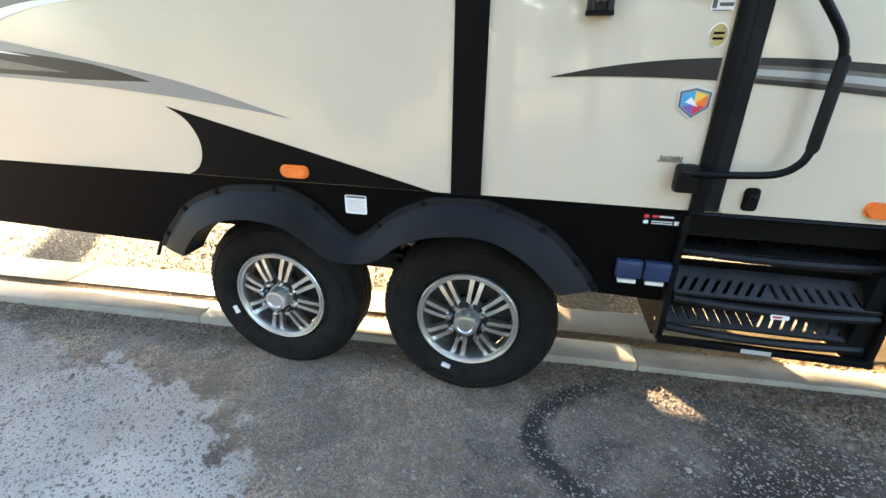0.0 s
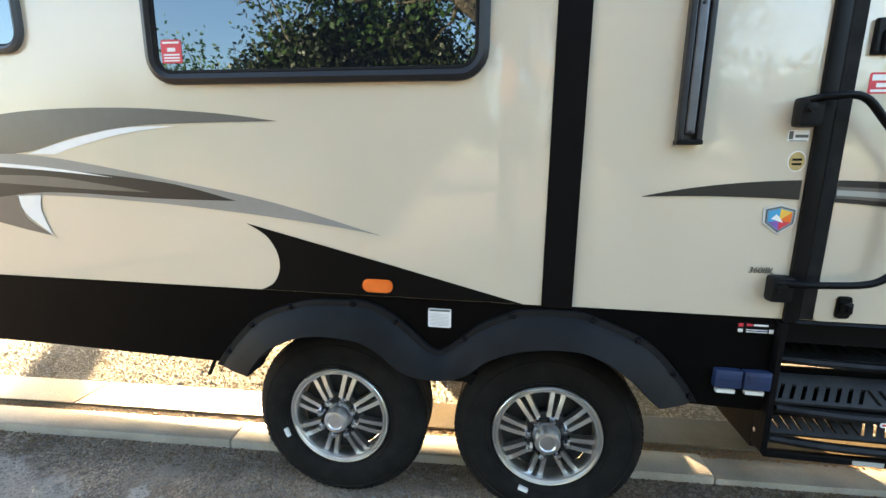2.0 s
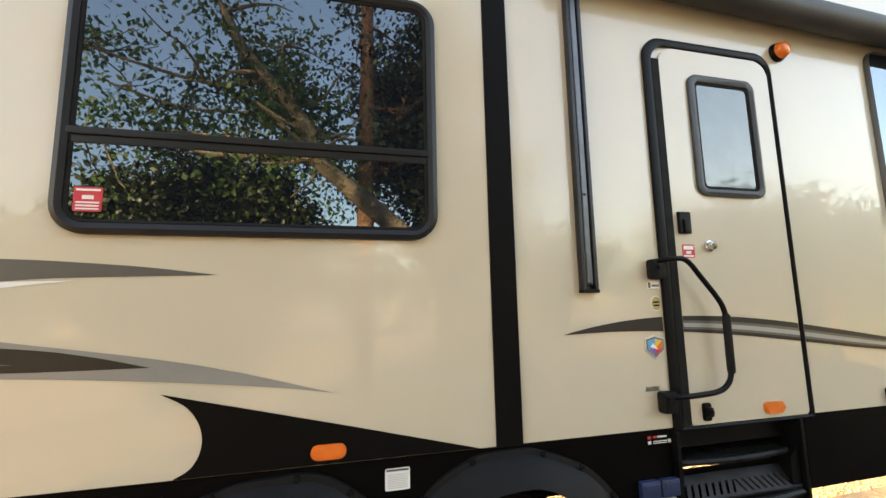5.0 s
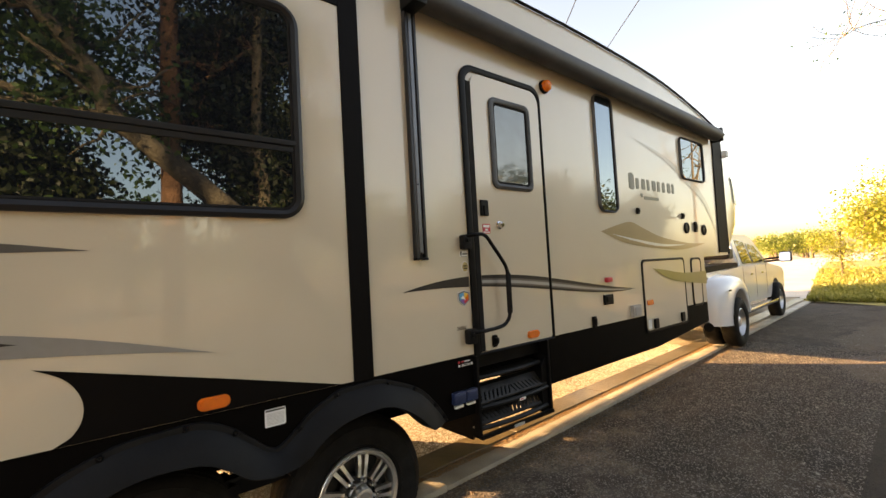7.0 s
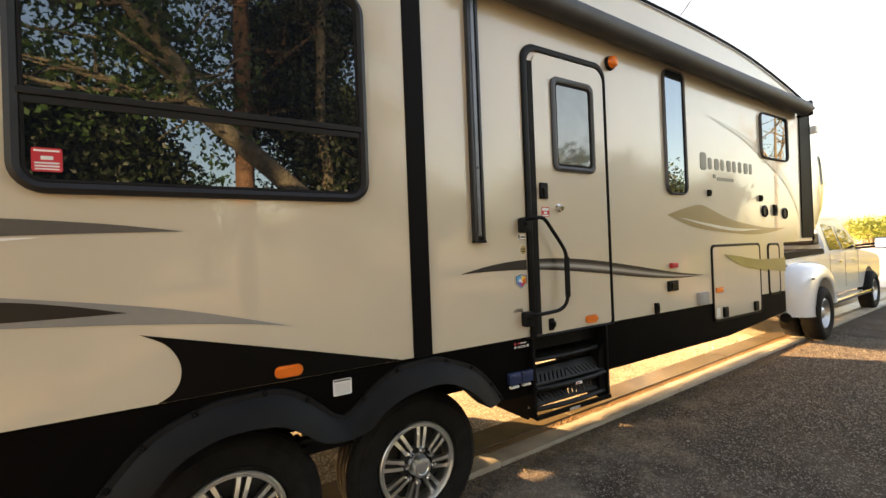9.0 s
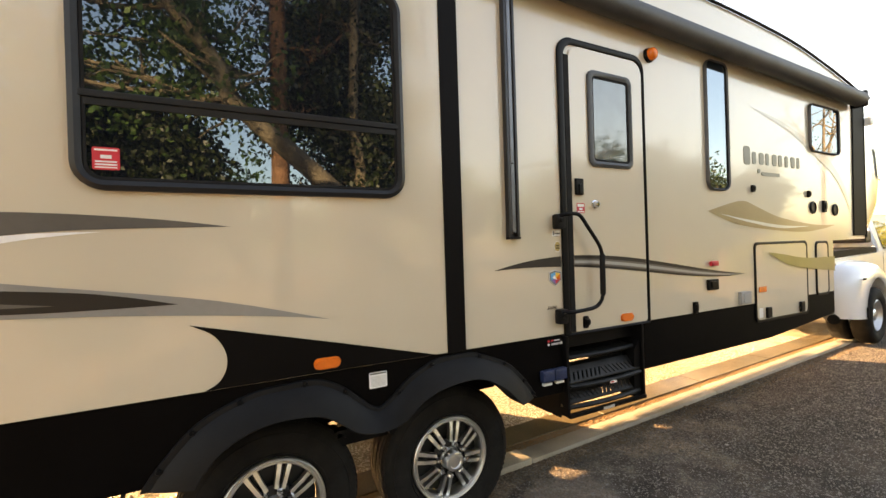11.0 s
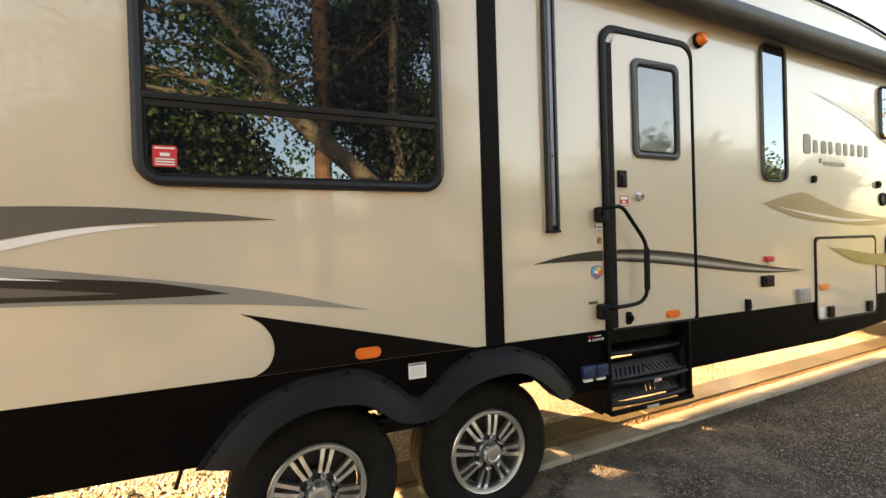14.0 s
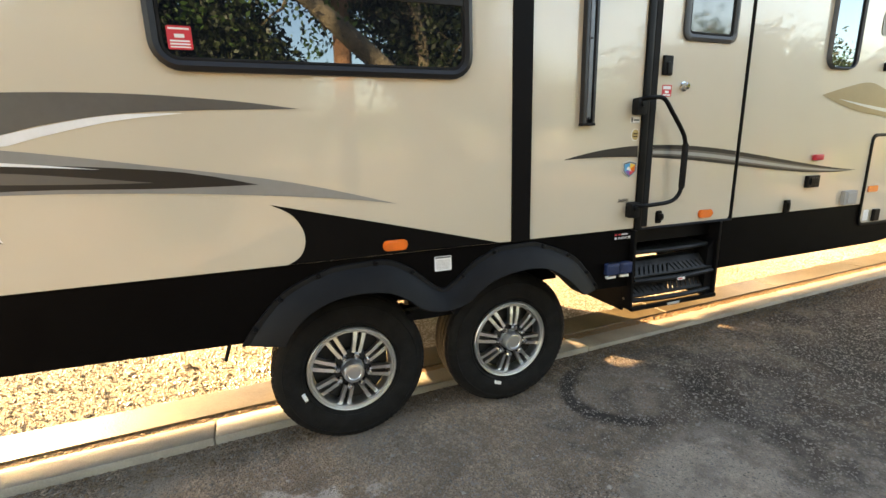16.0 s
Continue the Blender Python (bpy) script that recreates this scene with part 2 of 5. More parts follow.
GLASS = mat("tinted_glass", (0.006, 0.007, 0.010), 0.015, 0, 0.1, 3, 4, 0.0, ior=2.15)
BRIGHTGLASS = mat("silvered_glass", (0.01, 0.012, 0.014), 0.015, 0, 0.1, 3, 4, 0.0, ior=2.85)
CARGLASS = mat("dark_car_glass", (0.006, 0.007, 0.008), 0.03, 0, 0.1, 3, 4, 0.0, ior=1.5)
DOORGLASS = mat("obscure_door_glass", (0.06, 0.088, 0.09), 0.05, 0, 0.25, 4, 9, 0.03, 0.004, ior=1.95)
for coated in (GLASS, BRIGHTGLASS):
    coated.node_tree.nodes["Principled BSDF"].inputs["Specular Tint"].default_value = (0.66, 0.85, 1.0, 1)
WINFRAME = mat("black_window_frame", (0.014, 0.0145, 0.016), 0.36, 0, 0.2, 6, 80, 0.05, ior=1.35)
ORANGE = mat("amber_lens", (0.85, 0.17, 0.015), 0.25, 0, 0.1, 20, 200, 0.05, coat=0.5)
RED = mat("red_sticker", (0.62, 0.03, 0.045), 0.4, 0, 0.08, 20, 90, 0)
WHITE = mat("white_vinyl", (0.80, 0.80, 0.78), 0.35, 0, 0.05, 8, 90, 0.02)
GREYDECAL = mat("mid_grey_vinyl", (0.11, 0.10, 0.09), 0.3, 0, 0.1, 4, 50, 0.02, coat=0.1)
LIGHTDECAL = mat("light_grey_vinyl", (0.25, 0.245, 0.23), 0.3, 0, 0.08, 4, 50, 0.02, coat=0.1)
DARKDECAL = mat("dark_grey_vinyl", (0.022, 0.019, 0.017), 0.35, 0, 0.15, 4, 50, 0.02, ior=1.4)
BLACKDECAL = mat("black_vinyl", (0.0045, 0.0038, 0.0035), 0.5, 0, 0.15, 4, 50, 0.02, ior=1.16)
OLIVE = mat("olive_vinyl", (0.24, 0.22, 0.08), 0.3, 0, 0.1, 4, 50, 0.02, coat=0.3)
FAINTTAN = mat("faint_tan_vinyl", (0.42, 0.36, 0.26), 0.3, 0, 0.1, 3, 50, 0.02, coat=0.6)
TANDECAL = mat("tan_vinyl", (0.29, 0.205, 0.095), 0.3, 0, 0.1, 3, 50, 0.02, coat=0.3)
SILVERDECAL = mat("silver_vinyl", (0.55, 0.55, 0.53), 0.3, 0.3, 0.1, 4, 50, 0.02, coat=0.3)
STRIPEGREY = mat("stripe_grey_vinyl", (0.34, 0.35, 0.33), 0.3, 0, 0.1, 4, 50, 0.02, coat=0.3)
TEXTGREY = mat("grey_lettering", (0.10, 0.10, 0.09), 0.4, 0, 0.05, 9, 90, 0)
BLUE = mat("blue_plastic", (0.018, 0.034, 0.09), 0.4, 0, 0.2, 9, 90, 0.05)
SKYBLUE = mat("light_blue_print", (0.05, 0.35, 0.6), 0.4, 0, 0.1, 9, 90, 0)
YELLOW = mat("yellow_print", (0.85, 0.5, 0.06), 0.4, 0, 0.1, 9, 90, 0)
GOLD = mat("gold_print", (0.45, 0.33, 0.12), 0.4, 0, 0.2, 60, 200, 0)
TRUCKWHITE = mat("white_car_paint", (0.78, 0.80, 0.82), 0.25, 0, 0.02, 3, 40, 0.0, coat=0.8)
CONCRETE = mat("kerb_concrete", (0.38, 0.345, 0.285), 0.5, 0, 0.3, 3, 130, 0.5, 0.004)
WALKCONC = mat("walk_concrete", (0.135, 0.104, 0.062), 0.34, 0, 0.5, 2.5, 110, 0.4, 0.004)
PEBBLE = mat("gravel_stone", (0.45, 0.40, 0.335), 0.38, 0, 0.35, 5, 90, 0.2, island=0.8)
CHIP = mat("pale_stone_chip", (0.27, 0.245, 0.21), 0.85, 0, 0.4, 5, 90, 0.2, island=0.9)
GRIT = mat("asphalt_grit", (0.17, 0.15, 0.13), 0.85, 0, 0.5, 5, 90, 0.2, island=0.6)
DEBRIS = mat("dark_debris", (0.13, 0.09, 0.055), 0.9, 0, 0.5, 5, 90, 0.2, island=0.9)
DIRT = mat("gravel_bed", (0.30, 0.25, 0.18), 0.95, 0, 0.4, 3, 60, 0.8, 0.02)
LITTER = mat("leaf_litter", (0.22, 0.13, 0.06), 0.8, 0, 0.5, 9, 90, 0.2, island=0.9)
BARK = mat("bark", (0.12, 0.085, 0.06), 0.9, 0, 0.5, 5, 30, 0.9, 0.03)
PALEBARK = mat("pale_bark", (0.155, 0.12, 0.082), 0.9, 0, 0.5, 4, 24, 0.9, 0.03)
REDBARK = mat("reddish_bark", (0.17, 0.085, 0.05), 0.9, 0, 0.5, 6, 30, 0.9, 0.03)
LEAF = leaf_mat("green_leaves", (0.022, 0.055, 0.012), (0.075, 0.145, 0.034))
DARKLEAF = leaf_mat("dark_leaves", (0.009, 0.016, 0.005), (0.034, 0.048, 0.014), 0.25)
# the next two leaf colours have the sunlit look put into them
SUNLEAF = leaf_mat("sunlit_yellow_green_leaves", (0.16, 0.19, 0.03), (0.36, 0.36, 0.07), 0.45)
FARLEAF = leaf_mat("sunlit_pale_green_leaves", (0.10, 0.15, 0.03), (0.24, 0.28, 0.07), 0.4)
GRASSBLADE = leaf_mat("grass_blades", (0.16, 0.17, 0.03), (0.34, 0.32, 0.09), 0.4)
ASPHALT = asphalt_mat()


# ---- mesh helpers ----
def part(name, bm, material, parent=None, label="", smooth=False):
    """Links a bmesh as one mesh object, under parent if there is one."""
    me = bpy.data.meshes.new(name)
    bmesh.ops.recalc_face_normals(bm, faces=bm.faces)
    bm.to_mesh(me)
    bm.free()
    me.materials.append(material)
    if smooth:
        me.polygons.foreach_set("use_smooth", [True] * len(me.polygons))
        me.set_sharp_from_angle(angle=radians(38))
    ob = new(name, me)
    if parent:
        ob.parent = parent
    if label:
        tagged(ob, label)
    return ob


def mesh_part(name, verts, faces, material, parent=None, label="", smooth=False):
    me = bpy.data.meshes.new(name)
    me.from_pydata([tuple(v) for v in verts], [], [tuple(f) for f in faces])
    me.materials.append(material)
    if smooth:
        me.polygons.foreach_set("use_smooth", [True] * len(me.polygons))
    ob = new(name, me)
    if parent:
        ob.parent = parent
    if label:
        tagged(ob, label)
    return ob


def box(bm, x0, x1, y0, y1, z0, z1, bevel=0.0, m=None):
    r = bmesh.ops.create_cube(bm, size=1, matrix=Matrix.LocRotScale(((x0 + x1) / 2, (y0 + y1) / 2, (z0 + z1) / 2), None, (x1 - x0, y1 - y0, z1 - z0)))
    vs = r["verts"]
    if m:
        bmesh.ops.transform(bm, matrix=m, verts=vs)
    if bevel:
        bmesh.ops.bevel(bm, geom=list({e for v in vs for e in v.link_edges}), offset=bevel, segments=2, affect="EDGES", profile=0.6)
    return bm


def tube(bm, pts, radii, n=10, cap=True):
    """A round bar along points; one radius or one for each."""
    pts = [Vector(p) for p in pts]
    if not hasattr(radii, "__len__"):
        radii = [radii] * len(pts)
    rings, side = [], None
    for i, p in enumerate(pts):
        d = (pts[min(i + 1, len(pts) - 1)] - pts[max(i - 1, 0)]).normalized()
        if side is None:
            side = d.orthogonal().normalized()
        side = (side - d * side.dot(d)).normalized()
        up = d.cross(side)
        rings.append([bm.verts.new(p + (side * math.cos(6.28318 * k / n) + up * math.sin(6.28318 * k / n)) * radii[i]) for k in range(n)])
    for a, b in zip(rings, rings[1:]):
        for k in range(n):
            bm.faces.new((a[k], a[(k + 1) % n], b[(k + 1) % n], b[k]))
    if cap:
        bm.faces.new(rings[0]), bm.faces.new(rings[-1])
    return bm


def smooth_path(pts, per=6):
    """Points along a Catmull-Rom curve."""
    pts = [Vector(p) for p in pts]
    out = []
    for i in range(len(pts) - 1):
        a, b, c, d = pts[max(i - 1, 0)], pts[i], pts[i + 1], pts[min(i + 2, len(pts) - 1)]
        for k in range(per):
            t = k / per
            out.append(0.5 * ((2 * b) + (c - a) * t + (2 * a - 5 * b + 4 * c - d) * t * t + (3 * b - a - 3 * c + d) * t ** 3))
    return out + [pts[-1]]


def rrect(x0, x1, z0, z1, r, n=6):
    """Outline of a rectangle with rounded corners, in x and z."""
    out = []
    for cx, cz, a in ((x1 - r, z1 - r, 0), (x0 + r, z1 - r, 90), (x0 + r, z0 + r, 180), (x1 - r, z0 + r, 270)):
        out += [(cx + r * math.cos(radians(a + 90 * k / n)), cz + r * math.sin(radians(a + 90 * k / n))) for k in range(n + 1)]
    return out


def arched(x0, x1, z0, z1, r, rb=0.012, n=6):
    """As rrect, with its own small radius at the lower corners."""
    out = []
    for cx, cz, a, q in ((x1 - r, z1 - r, 0, r), (x0 + r, z1 - r, 90, r), (x0 + rb, z0 + rb, 180, rb), (x1 - rb, z0 + rb, 270, rb)):
        out += [(cx + q * math.cos(radians(a + 90 * k / n)), cz + q * math.sin(radians(a + 90 * k / n))) for k in range(n + 1)]
    return out


def slab(bm, outline, y0, y1, bevel=0.0):
    """A plate with that outline in x and z, from y0 back to y1."""
    f = [bm.verts.new((x, y0, z)) for x, z in outline]
    b = [bm.verts.new((x, y1, z)) for x, z in outline]
    n = len(outline)
    front = bm.faces.new(f)
    back = bm.faces.new(b[::-1])
    for k in range(n):
        bm.faces.new((f[k], b[k], b[(k + 1) % n], f[(k + 1) % n]))
    if bevel:
        bmesh.ops.bevel(bm, geom=list(front.edges), offset=bevel, segments=2, affect="EDGES")
    bm.normal_update()
    bmesh.ops.triangulate(bm, faces=[x for x in bm.faces if len(x.verts) > 4])
    return bm


def rim_frame(bm, outer, inner, y0, y1, crown=0.004):
    """A frame between two outlines of as many points, with a crowned face."""
    n = len(outer)
    mid = [((a[0] + b[0]) / 2, (a[1] + b[1]) / 2) for a, b in zip(outer, inner)]
    rows = [[(p, y1) for p in outer], [(p, y0 + crown) for p in outer], [(p, y0) for p in mid], [(p, y0 + crown) for p in inner], [(p, y1) for p in inner]]
    vs = [[bm.verts.new((p[0], y, p[1])) for p, y in row] for row in rows]
    for a, b in zip(vs, vs[1:]):
        for k in range(n):
            bm.faces.new((a[k], b[k], b[(k + 1) % n], a[(k + 1) % n]))
    return bm


def decal(name, top, bottom, material, parent, y=-0.003, label=""):
    """A flat vinyl shape between an upper and a lower curve, each through a few points in x and z."""
    a = smooth_path([(x, 0, z) for x, z in top], 8)
    b = smooth_path([(x, 0, z) for x, z in bottom], 8)
    n = 24
    pick = lambda c, i: c[min(len(c) - 1, round(i / n * (len(c) - 1)))]
    bm = bmesh.new()
    va = [bm.verts.new((pick(a, i).x, y, pick(a, i).z)) for i in range(n + 1)]
    vb = [bm.verts.new((pick(b, i).x, y - 0.0003, pick(b, i).z)) for i in range(n + 1)]
    for i in range(n):
        bm.faces.new((va[i], va[i + 1], vb[i + 1], vb[i]))
    bmesh.ops.remove_doubles(bm, verts=bm.verts, dist=0.0006)
    return part(name, bm, material, parent, label)


def lathe(bm, profile, cx, cz, n=48):
    """A body turned about the y axis through (cx, cz): profile of (radius, y)."""
    rings = []
    for r, y in profile:
        rings.append([bm.verts.new((cx + r * math.cos(6.28318 * k / n), y, cz + r * math.sin(6.28318 * k / n))) for k in range(n)])
    for a, b in zip(rings, rings[1:]):
        for k in range(n):
            bm.faces.new((a[k], a[(k + 1) % n], b[(k + 1) % n], b[k]))
    return bm


# ---- ground ----
KERB_TURN = pose(0, 0.40, 0, 0, 0, 3.0)


def sheet(name, corners, material, cells=1):
    bm = bmesh.new()
    bm.faces.new([bm.verts.new(c) for c in corners])
    if cells > 1:
        bmesh.ops.subdivide_edges(bm, edges=bm.edges[:], cuts=cells, use_grid_fill=True)
    return part(name, bm, material)


ground = sheet("ground", [(-400, -400, -0.02), (600, -400, -0.02), (600, 400, -0.02), (-400, 400, -0.02)], DIRT)
tagged(ground, "sandy brown earth reaching to the horizon", "ground", kind="structure")
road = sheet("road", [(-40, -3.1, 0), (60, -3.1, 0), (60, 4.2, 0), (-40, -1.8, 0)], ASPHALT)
tagged(road, "worn grey asphalt road with dusty patches", "road", kind="structure")

kerb = tagged(new("kerb"), "low pale concrete kerb along the road", "kerb", kind="structure")
for i in range(-5, 6):
    bm = bmesh.new()
    box(bm, i * 2.4 + 0.78, i * 2.4 + 3.176, 0.0, 0.17, -0.03, 0.045 if i < 0 else 0.034, 0.014)
    for v in bm.verts:
        v.co.z += 0.004 * noise.noise(v.co * 2)
    bmesh.ops.transform(bm, matrix=KERB_TURN, verts=bm.verts)
    part("kerb_stone", bm, CONCRETE, kerb, smooth=True)
walkway = tagged(new("pavement"), "dusty concrete strip behind the kerb", "pavement", kind="structure")
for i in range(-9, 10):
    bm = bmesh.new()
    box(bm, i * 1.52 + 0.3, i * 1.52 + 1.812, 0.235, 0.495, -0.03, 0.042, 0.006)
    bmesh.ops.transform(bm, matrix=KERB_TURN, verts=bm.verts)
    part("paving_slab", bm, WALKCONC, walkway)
bm = bmesh.new()
box(bm, -30, 16, 0.16, 0.24, -0.03, 0.031)
box(bm, -30, 16, 0.49, 9, -0.03, 0.032)
bmesh.ops.transform(bm, matrix=KERB_TURN, verts=bm.verts)
tagged(part("gravel_bed", bm, DIRT), "brown earth bed under the gravel", "ground", kind="structure")


def scatter(name, material, count, size, place, flat=0.6, label="", category=""):
    """Many small stones as one mesh: each a squashed octahedron, turned and sized at random."""
    rng = np.random.default_rng(len(name) + count)
    base = np.array([(1, 0, 0), (0, 1, 0), (-1, 0, 0), (0, -1, 0), (0, 0, 1), (0, 0, -1)], float)
    tri = np.array([(0, 1, 4), (1, 2, 4), (2, 3, 4), (3, 0, 4), (1, 0, 5), (2, 1, 5), (3, 2, 5), (0, 3, 5)])
    p = place(rng, count)
    s = size * rng.lognormal(0, 0.4, count)
    ang = rng.uniform(0, 6.28, count)
    v = base[None] * rng.uniform(0.6, 1.2, (count, 6, 1)) * s[:, None, None]
    v[:, :, 2] *= flat
    c, sn = np.cos(ang)[:, None], np.sin(ang)[:, None]
    x, y = v[:, :, 0] * c - v[:, :, 1] * sn, v[:, :, 0] * sn + v[:, :, 1] * c
    v = np.stack((x, y, v[:, :, 2] + (s * flat * 0.4)[:, None]), 2) + p[:, None]
    faces = (tri[None] + 6 * np.arange(count)[:, None, None]).reshape(-1, 3)
    ob = mesh_part(name, v.reshape(-1, 3).tolist(), faces.tolist(), material)
    return tagged(ob, label, category, kind="stuff")


def along_kerb(x0, x1, d0, d1, z):
    def place(rng, n):
        x, d = rng.uniform(x0, x1, n), rng.uniform(d0, d1, n)
        a = radians(3.0)
        return np.stack((x * math.cos(a) - d * math.sin(a), 0.40 + x * math.sin(a) + d * math.cos(a), np.full(n, z)), 1)
    return place


scatter("gravel", PEBBLE, 165000, 0.0052, along_kerb(-4, 6.5, 0.48, 2.5, 0.03), label="pale rounded gravel under the trailer", category="gravel")
scatter("leaf_litter", LITTER, 13000, 0.0055, along_kerb(-4, 8, 0.15, 0.27, 0.034), 0.3, "brown leaf crumbs and grit behind the kerb", "litter")
scatter("loose_grit", GRIT, 90000, 0.0042, along_kerb(-3.8, 7.5, -1.9, 0.0, 0.0), 0.6, "loose stone grit on the asphalt", "grit")
scatter("road_debris", DEBRIS, 9000, 0.0055, along_kerb(-4, 7, -0.16, 0.0, 0.0), 0.5, "crumbled stone and grit along the kerb", "grit")
scatter("pale_chips", CHIP, 1100, 0.006, along_kerb(-4, 9, -2.2, 0.0, 0.0), 0.5, "pale stone chips lying on the road", "grit")


# ---- the trailer ----
trailer = tagged(new("fifth_wheel_trailer"), "cream fifth-wheel travel trailer with black skirt and grey swoosh stripes", "trailer")
BELT, SLIDE_Y = 0.975, -0.006

# main body behind the slide-out and on to the nose
bm = bmesh.new()
top = [(p.x, p.z) for p in smooth_path([(1.8, 0, 3.315), (2.5, 0, 3.295), (3.2, 0, 3.255), (3.7, 0, 3.20), (4.35, 0, 3.085), (4.9, 0, 2.96)], 5)]
body_line = [(-4.6, BELT), (4.17, BELT), (4.17, 1.462), (4.9, 1.468)] + top[::-1] + [(-4.6, 3.31)]
slab(bm, body_line, 0.0, 2.45)
part("body_wall", bm, CREAM, trailer)
bm = bmesh.new()
edge = [Vector((-4.6, -0.012, 3.315))] + [Vector((x, -0.012, z + 0.006)) for x, z in top]
tube(bm, edge, 0.011, 8)
part("roof_gutter", bm, BLACKPAINT, trailer, "black roof edge moulding")

# nose cap
bm = bmesh.new()
cap_z = [1.468, 1.62, 1.85, 2.10, 2.32, 2.58, 2.80, 2.97]
cap_b = [0.12, 0.45, 0.85, 1.0, 0.92, 0.72, 0.48, 0.2]
rows = []
for d, s in ((0.0, 0.0), (0.012, 0.2), (0.04, 0.42), (0.1, 0.62), (0.25, 0.8), (0.6, 0.94), (1.225, 1.0), (1.85, 0.94), (2.2, 0.8), (2.35, 0.62), (2.41, 0.42), (2.45, 0.0)):
    rows.append([bm.verts.new((4.9 + 1.25 * s * b, d, z)) for z, b in zip(cap_z, cap_b)])
for a, b in zip(rows, rows[1:]):
    for k in range(len(cap_z) - 1):
        bm.faces.new((a[k], a[k + 1], b[k + 1], b[k]))
    bm.faces.new((a[0], b[0], bm.verts.new((4.9, b[0].co.y, 1.468)), bm.verts.new((4.9, a[0].co.y, 1.468))))
    bm.faces.new((a[-1], b[-1], bm.verts.new((4.9, b[0].co.y, 2.99)), bm.verts.new((4.9, a[0].co.y, 2.99))))
bmesh.ops.remove_doubles(bm, verts=bm.verts, dist=0.001)
part("nose_cap", bm, mat("white_gelcoat", (0.74, 0.72, 0.66), 0.2, 0, 0.03, 3, 20, 0.02, coat=0.6), trailer, "white moulded front cap", True)

bm = bmesh.new()
rows = []
for d, s in ((0.03, 0.36), (0.1, 0.62), (0.25, 0.8), (0.6, 0.94)):
    rows.append([bm.verts.new((4.906 + 1.25 * s * b, d - 0.006, z)) for z, b in ((2.12, 0.99), (2.32, 0.92), (2.45, 0.83))])
for a, b in zip(rows, rows[1:]):
    for k in range(2):
        bm.faces.new((a[k], a[k + 1], b[k + 1], b[k]))
part("nose_stripe", bm, OLIVE, trailer, "olive stripe on the nose")
bm = bmesh.new()
tube(bm, [(4.915, -0.004, z) for z in (1.48, 1.9, 2.4, 2.96)], 0.012, 8)
part("nose_seam", bm, BLACKPAINT, trailer, "black seam moulding")
bm = bmesh.new()
box(bm, 4.98, 5.06, -0.05, 0.02, 2.66, 2.74, 0.015)
part("camera_lamp", bm, WHITE, trailer, "small white corner lamp")
bm = bmesh.new()
box(bm, 4.9, 5.05, -0.03, 0.01, 2.93, 2.96, 0.006)
part("gutter_spout", bm, BLACKPAINT, trailer)
bm = bmesh.new()
slab(bm, [(4.62, 1.50), (4.90, 1.50), (4.90, 2.84), (4.66, 2.84)], -0.012, 0.0)
part("corner_trim", bm, BLACKPAINT, trailer, "black corner panel at the nose")

# slide-out face with its black flange
bm = bmesh.new()
slab(bm, [(-3.12, BELT), (-0.107, BELT), (-0.107, 2.81), (-3.12, 2.81)], SLIDE_Y, -0.0005)
part("slide_out_wall", bm, CREAM, trailer)
bm = bmesh.new()
box(bm, -0.107, 0.0, -0.012, -0.0005, BELT - 0.005, 2.925, 0.002)
part("flange", bm, FLANGE, trailer, "black vertical flange of the slide-out")
bm = bmesh.new()
box(bm, -3.227, -3.12, -0.012, -0.0005, BELT - 0.005, 2.925, 0.002)
part("flange", bm, FLANGE, trailer)
bm = bmesh.new()
box(bm, -3.119, -0.108, -0.012, -0.0005, 2.811, 2.925, 0.002)
part("top_flange", bm, FLANGE, trailer)
bm = bmesh.new()
box(bm, -3.25, 0.03, -0.05, -0.0005, 2.926, 2.955, 0.006)
part("slide_topper", bm, STEELBLACK, trailer, "black drip cap over the slide-out")

# black skirt with the two wheel arches
HUBS = (-0.93, -0.045)
HUB_Z = 0.382
arch = []
for hx, a0, a1 in ((HUBS[0], 147, 38), (HUBS[1], 142, 33)):
    arch += [(hx + 0.475 * math.cos(radians(a)), 0.40 + 0.46 * math.sin(radians(a))) for a in np.linspace(a0, a1, 12)]
skirt = [(-4.6, 0.70), (-2.6, 0.675), (-1.345, 0.65)] + arch + [(0.40, 0.64), (0.665, 0.635), (0.665, BELT), (-4.6, BELT)]
bm = bmesh.new()
slab(bm, skirt, 0.001, 0.02)
part("skirt", bm, BLACKPAINT, trailer, "black lower body panel")
bm = bmesh.new()
slab(bm, [(1.392, 0.655), (3.0, 0.668), (4.17, 0.765), (4.17, BELT - 0.001), (1.392, BELT - 0.001)], 0.001, 0.02)
part("skirt", bm, BLACKPAINT, trailer)
# unseen far-side skirt, lower edge stepped to shape the sun patches underneath
bm = bmesh.new()
slab(bm, [(-4.6, 0.625), (-1.345, 0.628)] + arch[:-5] + [(0.05, 0.76), (0.12, 0.66), (0.2, 0.59), (0.28, 0.578), (0.535, 0.58), (0.56, 0.610), (0.63, 0.610), (0.655, 0.577), (1.36, 0.562), (3.7, 0.525), (4.17, 0.517), (4.17, BELT), (-4.6, BELT)], 2.43, 2.449)
part("skirt", bm, BLACKPAINT, trailer)
bm = bmesh.new()
box(bm, -4.6, -3.0, 0.02, 2.43, 0.66, 0.7)
box(bm, -3.0, -1.45, 0.02, 2.43, 0.66, 0.7)
box(bm, -1.45, 0.45, 0.02, 2.43, 0.90, 0.94)
box(bm, 0.45, 0.69, 0.02, 2.43, 0.66, 0.7)
box(bm, 0.69, 1.39, 0.62, 2.43, 0.66, 0.7)
